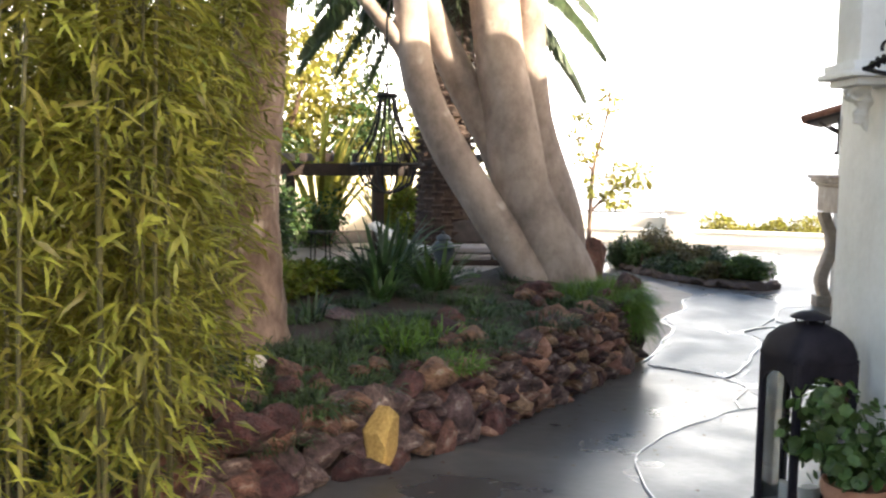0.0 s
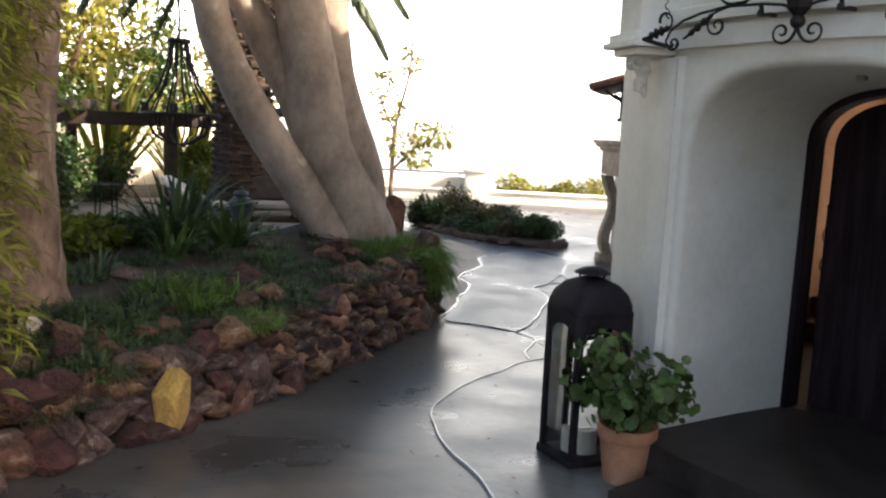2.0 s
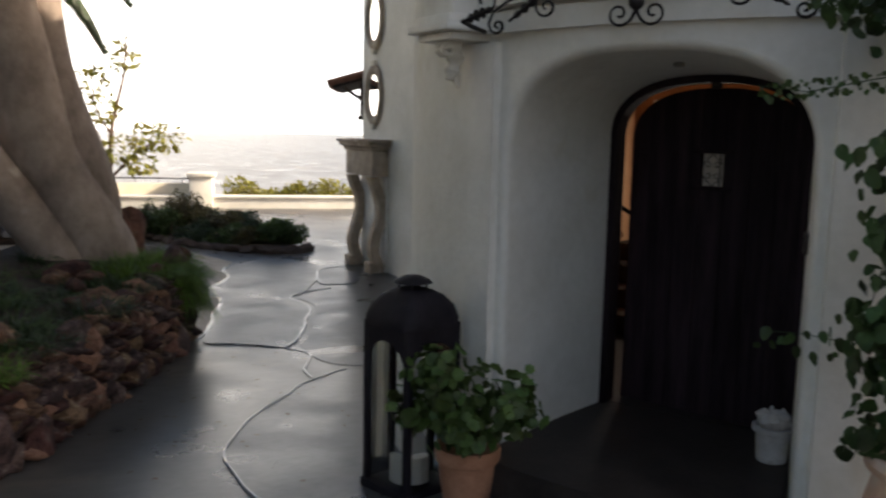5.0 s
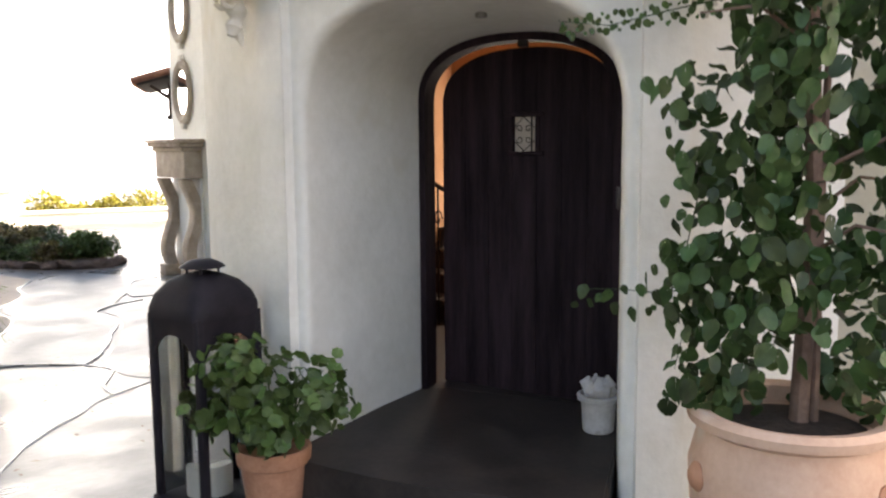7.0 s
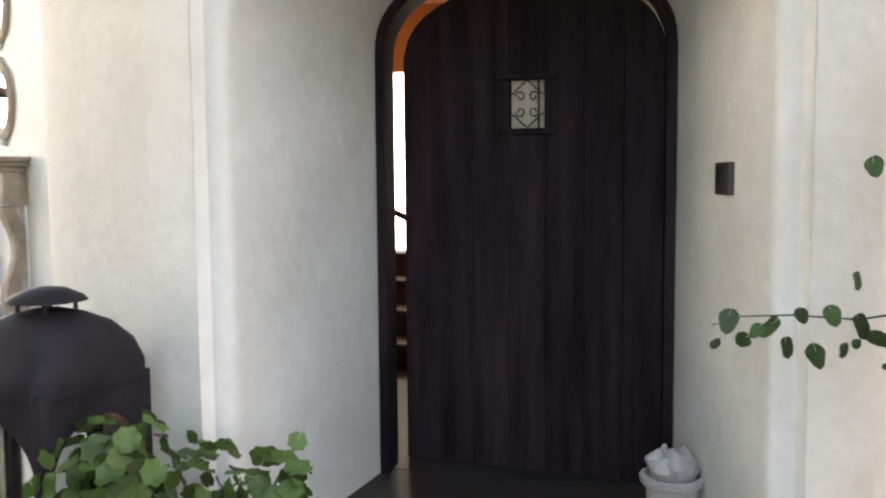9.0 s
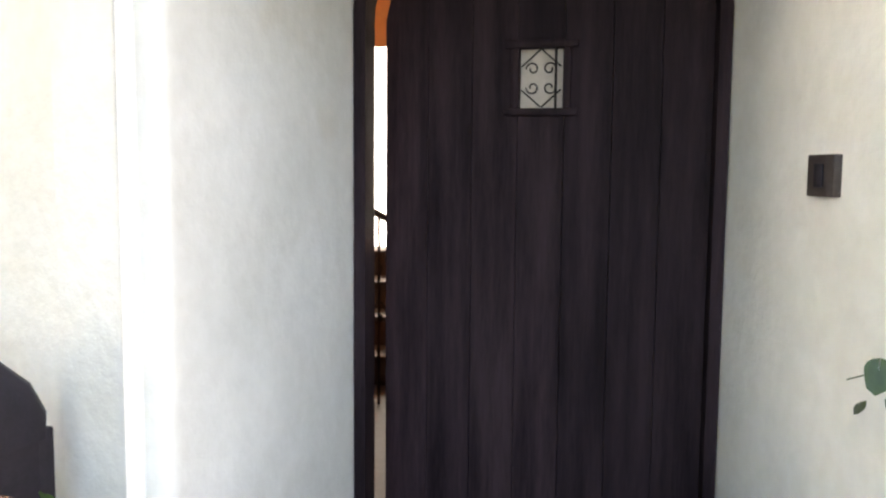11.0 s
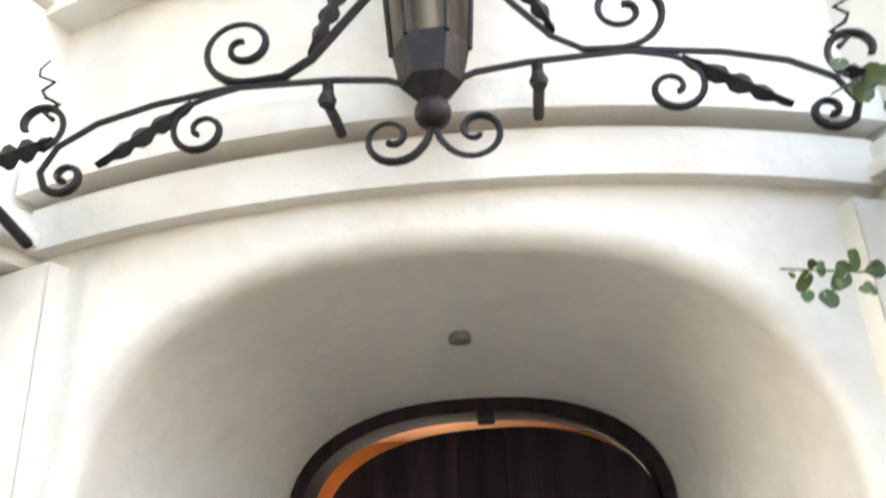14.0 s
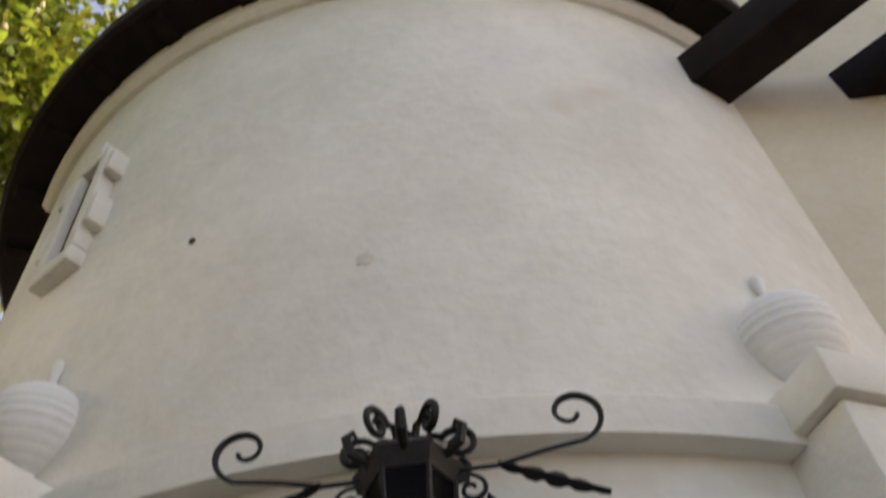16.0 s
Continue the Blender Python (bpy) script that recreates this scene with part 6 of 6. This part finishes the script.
for k in range(9):
    bm = bmesh.new()
    box(bm, -2.8, 0.5, -2.0 + k * 0.45, -1.88 + k * 0.45, 1.75, 1.9, 0.01, Matrix.Rotation(radians(-19), 4, "Z"))
    part("rafter", bm, BEAM_WOOD, perg)

bw = bmesh.new()
box(bw, -16.6, -16.3, -7, 3.5, 0.0, 1.75, 0.02)
fixed("wall_garden", bw, STUCCO_WARM, "sunlit pale garden wall behind the pergola", "wall")
for k in range(26):
    rr = random.Random(400 + k)
    shrub((-17.5 - rr.random() * 1.6, -8 + k * 0.48, 0.1), (0.9, 0.9, rr.uniform(1.5, 3.0)), LEAF_YELLOW if k % 2 else LEAF_GREEN, 400 + k, 200, 0.15, "tall sunlit shrub behind the garden wall", "tall_shrub", "background shrubs")

bm = bmesh.new()
for k in range(5):
    for j in range(4):
        x0, y0 = -13.2 + k * 1.02, -2.9 + j * 0.98
        box(bm, x0, x0 + 1.0, y0, y0 + 0.96, 0.0, 0.262, 0.006)
fixed("patio_floor", bm, PATIO, "pale concrete patio slabs round the garden seats", "floor")

ch = thing("chaise_longue", (-9.85, 0.6, 0.262), "white canvas chaise longue with a raised back", "chaise", turn=60)
ch.scale = (1.1, 1.0, 0.8)
bm = bmesh.new()
box(bm, -0.95, -0.55, -0.3, 0.3, 0.22, 0.32, 0.03)
part("seat_pad", bm, CHAISE_WHITE, ch)
bm = bmesh.new()
box(bm, 0, 0.75, -0.3, 0.3, -0.05, 0.05, 0.03, Matrix.Translation((-0.95, 0, 0.27)) @ Matrix.Rotation(radians(-142), 4, "Y"))
part("back_pad", bm, CHAISE_WHITE, ch)
for x in (-0.88, -0.62):
    for y in (-0.26, 0.26):
        bm = tube(bmesh.new(), [(x, y, 0), (x, y, 0.23)], 0.02, 8)
        part("leg", bm, IRON, ch)
sofa = thing("garden_sofa", (-9.4, 0.70, 0.262), "garden sofa with grey seat cushions and a dark taupe back", "sofa", turn=-25)
sofa.scale = (0.85, 0.85, 0.85)
bm = bmesh.new()
box(bm, -0.4, 0.4, -0.8, 0.8, 0.0, 0.1, 0.02)
box(bm, -0.45, -0.38, -0.8, 0.8, 0.1, 0.75, 0.02)
part("frame", bm, BEAM_WOOD, sofa)
for z in (0.104, 0.23):
    for y in (-0.78, 0.01):
        bm = bmesh.new()
        box(bm, -0.36, 0.4, y, y + 0.76, z, z + 0.11, 0.04)
        part("cushion", bm, CUSHION, sofa)
for y in (-0.78, 0.01):
    bm = bmesh.new()
    box(bm, -0.37, -0.2, y, y + 0.76, 0.35, 0.78, 0.06)
    part("back_cushion", bm, TAUPE, sofa)
for k, (x, y, s) in enumerate(((-9.22, -0.22, 0.76), (-12.3, 0.35, 1.0))):
    jar = thing("glazed_jar", (x, y, 0.262), "dark blue-grey glazed garden jar with a lid", "jar", "glazed jars")
    bm = lathe(bmesh.new(), [(0.11 * s, 0), (0.14 * s, 0.05), (0.23 * s, 0.3 * s), (0.24 * s, 0.42 * s), (0.16 * s, 0.52 * s), (0.12 * s, 0.54 * s), (0.15 * s, 0.58 * s), (0.14 * s, 0.6 * s)], 32)
    body = part("body", bm, GLAZE, jar)
    bm = lathe(bmesh.new(), [(0.15 * s, 0.6 * s), (0.12 * s, 0.64 * s), (0.03 * s, 0.67 * s), (0.035 * s, 0.71 * s), (0.005, 0.74 * s)], 24)
    part("lid", bm, GLAZE, body)
tab = thing("side_table", (-10.6, -1.75, 0.262), "small black iron side table", "table")
bm = lathe(bmesh.new(), [(0.2, 0.46), (0.22, 0.47), (0.22, 0.49), (0.01, 0.495)], 28)
part("tabletop", bm, IRON, tab)
for k in range(4):
    a = radians(45 + 90 * k)
    bm = tube(bmesh.new(), [(0.16 * math.cos(a), 0.16 * math.sin(a), 0.46), (0.18 * math.cos(a), 0.18 * math.sin(a), 0)], 0.012, 6)
    part("leg", bm, IRON, tab)
for k, (x, y, sx, sz) in enumerate(((-7.7, -2.9, 0.45, 0.28), (-8.1, -2.5, 0.4, 0.26), (-7.3, -3.3, 0.45, 0.3), (-7.9, -2.0, 0.35, 0.24), (-6.9, -3.6, 0.4, 0.3), (-12.9, -1.0, 0.6, 0.7), (-11.9, 0.15, 0.5, 0.5), (-9.2, -2.9, 0.45, 0.9), (-10.6, -2.7, 0.5, 1.2), (-12.2, -2.0, 0.5, 0.8), (-12.8, 0.6, 0.5, 0.8), (-8.3, -3.6, 0.5, 0.8), (-7.9, -4.0, 0.5, 1.3), (-11, 1.0, 0.5, 0.5), (-12.6, -3.0, 0.6, 0.9), (-11.3, -2.9, 0.5, 0.8), (-9.4, -3.4, 0.5, 0.6), (-9.0, -4.6, 0.6, 1.5))):
    shrub((x, y, 0.18), (sx, sx, sz), LEAF_GREEN if k % 2 else LEAF_FIG, 220 + k, 200, 0.09, "dark green garden shrub by the seats", group="garden shrubs")

# trees far behind the garden
for k, (x, y, h) in enumerate(((-20, -3.5, 6.5), (-19.5, -0.5, 6))):
    far = tree("background_tree", (x, y, -0.6), "sunlit leafy tree behind the garden", (([(0, 0, -0.2), (0.1, 0, h * 0.4), (0, 0.2, h * 0.9)], [0.25, 0.2, 0.06]),
        ([(0.1, 0, h * 0.4), (0.9, 0.4, h * 0.6), (1.4, 0.5, h * 0.75)], [0.12, 0.08, 0.03]), ([(0.1, 0, h * 0.45), (-0.9, -0.4, h * 0.6), (-1.4, 0.2, h * 0.8)], [0.12, 0.08, 0.03])), BARK_THIN, 0.1, 10)
    rr = random.Random(k)
    cs = [(rr.uniform(-2, 2), rr.uniform(-2, 2), h * rr.uniform(0.5, 1.0)) for _ in range(18)]
    foliage("crown", cs, [(0.9, 0.9, 0.75)] * 18, 230, 0.2, 0.06, LEAF_YELLOW, far, 60 + k)

# poured slabs of the path and the mortar beads between them
def wall_gap(x, y):
    """How far a place lies outside the bed's edge."""
    best = 99
    for a, b in zip(LINE, LINE[1:]):
        ln = math.dist(a, b)
        t = max(0, min(1, ((x - a[0]) * (b[0] - a[0]) + (y - a[1]) * (b[1] - a[1])) / ln ** 2))
        cx, cy = a[0] + (b[0] - a[0]) * t, a[1] + (b[1] - a[1]) * t
        d = math.hypot(x - cx, y - cy)
        side = (b[1] - a[1]) * (x - a[0]) - (b[0] - a[0]) * (y - a[1])
        if d < abs(best):
            best = d if side > 0 else -d
    return best


def wavy(points, closed=True, amp=0.05):
    """A softly wandering line through points, finely divided."""
    out = []
    P = [Vector((*p, 0)) for p in points]
    n_p = len(P)
    for i in range(n_p if closed else n_p - 1):
        a, b, c, d = (P[(i + k) % n_p] if closed else P[max(0, min(i + k, n_p - 1))] for k in (-1, 0, 1, 2))
        m = max(3, int((c - b).length / 0.09))
        for j in range(m):
            f = j / m
            q = 0.5 * ((2 * b) + (c - a) * f + (2 * a - 5 * b + 4 * c - d) * f * f + (3 * b - a - 3 * c + d) * f ** 3)
            w = noise.noise_vector(Vector((q.x * 1.9, q.y * 1.9, 3)))
            out.append((q.x + amp * w.x, q.y + amp * w.y))
    return out


def slab(points, lift):
    """A large poured slab with a wandering edge and a slight swell, set in the ground."""
    line = wavy(points)
    bm = bmesh.new()
    hi = [bm.verts.new((px, py, ground_z(px, py) + lift - 0.002)) for px, py in line]
    top = bm.faces.new(hi)
    bmesh.ops.triangulate(bm, faces=[top])
    lo = [bm.verts.new((px, py, ground_z(px, py) - 0.03)) for px, py in line]
    for i in range(len(hi)):
        k = (i + 1) % len(hi)
        bm.faces.new((lo[i], lo[k], hi[k], hi[i]))
    ob = mesh_object("slab", bm, FLAGSTONE)
    ob.parent = ground


def joint(points, width=0.020):
    """A low flat-topped ridge of mortar along a joint."""
    line = wavy(points, False)
    bm = bmesh.new()
    rows_j = []
    for k, (px, py) in enumerate(line):
        a, b = line[max(k - 1, 0)], line[min(k + 1, len(line) - 1)]
        ln = math.hypot(b[0] - a[0], b[1] - a[1]) or 1
        nx, ny = -(b[1] - a[1]) / ln, (b[0] - a[0]) / ln
        w = width * (1 + 0.35 * noise.noise(Vector((px * 4, py * 4, 1))))
        rows_j.append([bm.verts.new((px + nx * w * o, py + ny * w * o, ground_z(px, py) + h)) for o, h in ((-1, 0.0), (-0.7, 0.017), (0, 0.0185), (0.7, 0.017), (1, 0.0))])
    for a, b in zip(rows_j, rows_j[1:]):
        for k in range(4):
            bm.faces.new((a[k], a[k + 1], b[k + 1], b[k]))
    part("joint", bm, MORTAR, ground)


NEAR = [(-3.84, 1.16), (-3.81, 0.58), (-3.46, -0.26), (-3.16, -0.94), (-2.77, -1.46), (-2.3, -1.81), (-1.88, -1.99), (-1.45, -2.12), (-0.6, -2.5), (0.5, -2.75)]
slab(NEAR + [(1.5, -2.5), (1.2, -1.4), (0.0, -1.0), (-1.4, -0.8), (-2.3, 0.1), (-2.9, 1.1)], 0.010)
EDGE_MID = [(-6.02, 1.19), (-5.64, 1.44), (-5.16, 1.61), (-5.38, 2.12), (-6.08, 3.04), (-6.64, 3.56), (-7.15, 3.81), (-7.31, 4.26)]
slab(EDGE_MID + [(-8.0, 5.4), (-9.0, 6.4), (-10.3, 6.3), (-9.75, 4.87), (-8.68, 3.64), (-7.7, 2.97), (-6.53, 1.72)], 0.014)
slab([(-4.67, 1.53), (-5.05, 1.75), (-5.3, 2.2), (-6.0, 3.1), (-6.6, 3.65), (-7.1, 3.95), (-7.15, 4.7), (-6.2, 4.7), (-4.9, 3.6), (-3.6, 2.0), (-4.0, 1.3)], 0.008)
FAR_RING = [(-7.5, 4.95), (-7.96, 5.29), (-8.49, 6.02), (-8.43, 6.57), (-7.6, 6.0), (-7.2, 5.35)]
slab(FAR_RING, 0.012)
joint(NEAR, 0.009)
joint(EDGE_MID[:3], 0.014)
joint(EDGE_MID[2:] + [(-7.18, 4.84)], 0.018)
joint(FAR_RING[:4], 0.018)
joint([(-5.16, 1.61), (-4.67, 1.53), (-4.15, 0.85), (-3.81, 0.58)], 0.011)
joint([(-6.15, 1.15), (-6.53, 1.72), (-7.1, 2.3), (-7.7, 2.97), (-8.3, 3.25), (-8.68, 3.64), (-9.1, 4.4), (-9.75, 4.87), (-10.3, 5.6)], 0.024)

# pale stone apron along the end of the bed
bm = bmesh.new()
loop = wavy([(-6.15, 1.15), (-6.53, 1.72), (-7.1, 2.3), (-7.7, 2.97), (-8.3, 3.25), (-8.68, 3.64), (-9.1, 4.4), (-9.75, 4.87), (-10.3, 5.6)], False) + [(-12.0, 5.9), (-12.2, 4.0), (-9.6, 2.7), (-8.6, 2.35), (-7.6, 1.95), (-6.9, 1.6), (-6.4, 1.2)]
f = bm.faces.new([bm.verts.new((px, py, ground_z(px, py) + 0.016)) for px, py in loop])
bmesh.ops.triangulate(bm, faces=[f])
fixed("pavement", bm, SANDSTONE, "pale pinkish stone apron beside the bed", "pavement", soft=False)
# fallen leaves on the path
rs = np.random.RandomState(3)
pts, dirs = [], []
while len(pts) < 90:
    x, y = rs.uniform(-6, 0.5), rs.uniform(-4, 2.5)
    if wall_gap(x, y) > 0.25 and math.hypot(x, y - CY) > R + 0.3:
        pts.append((x, y, ground_z(x, y) + 0.018))
        dirs.append((rs.normal(), rs.normal(), 0.05))
ob = leaf_mesh("fallen_leaf_litter", pts, dirs, [(0, 0, 1)] * 90, 0.03 + 0.04 * rs.rand(90), 0.008 + 0.008 * rs.rand(90), BARK_THIN, 0.05)
tagged(ob, "small dry brown leaves scattered on the wet path", "leaves", "", "stuff")
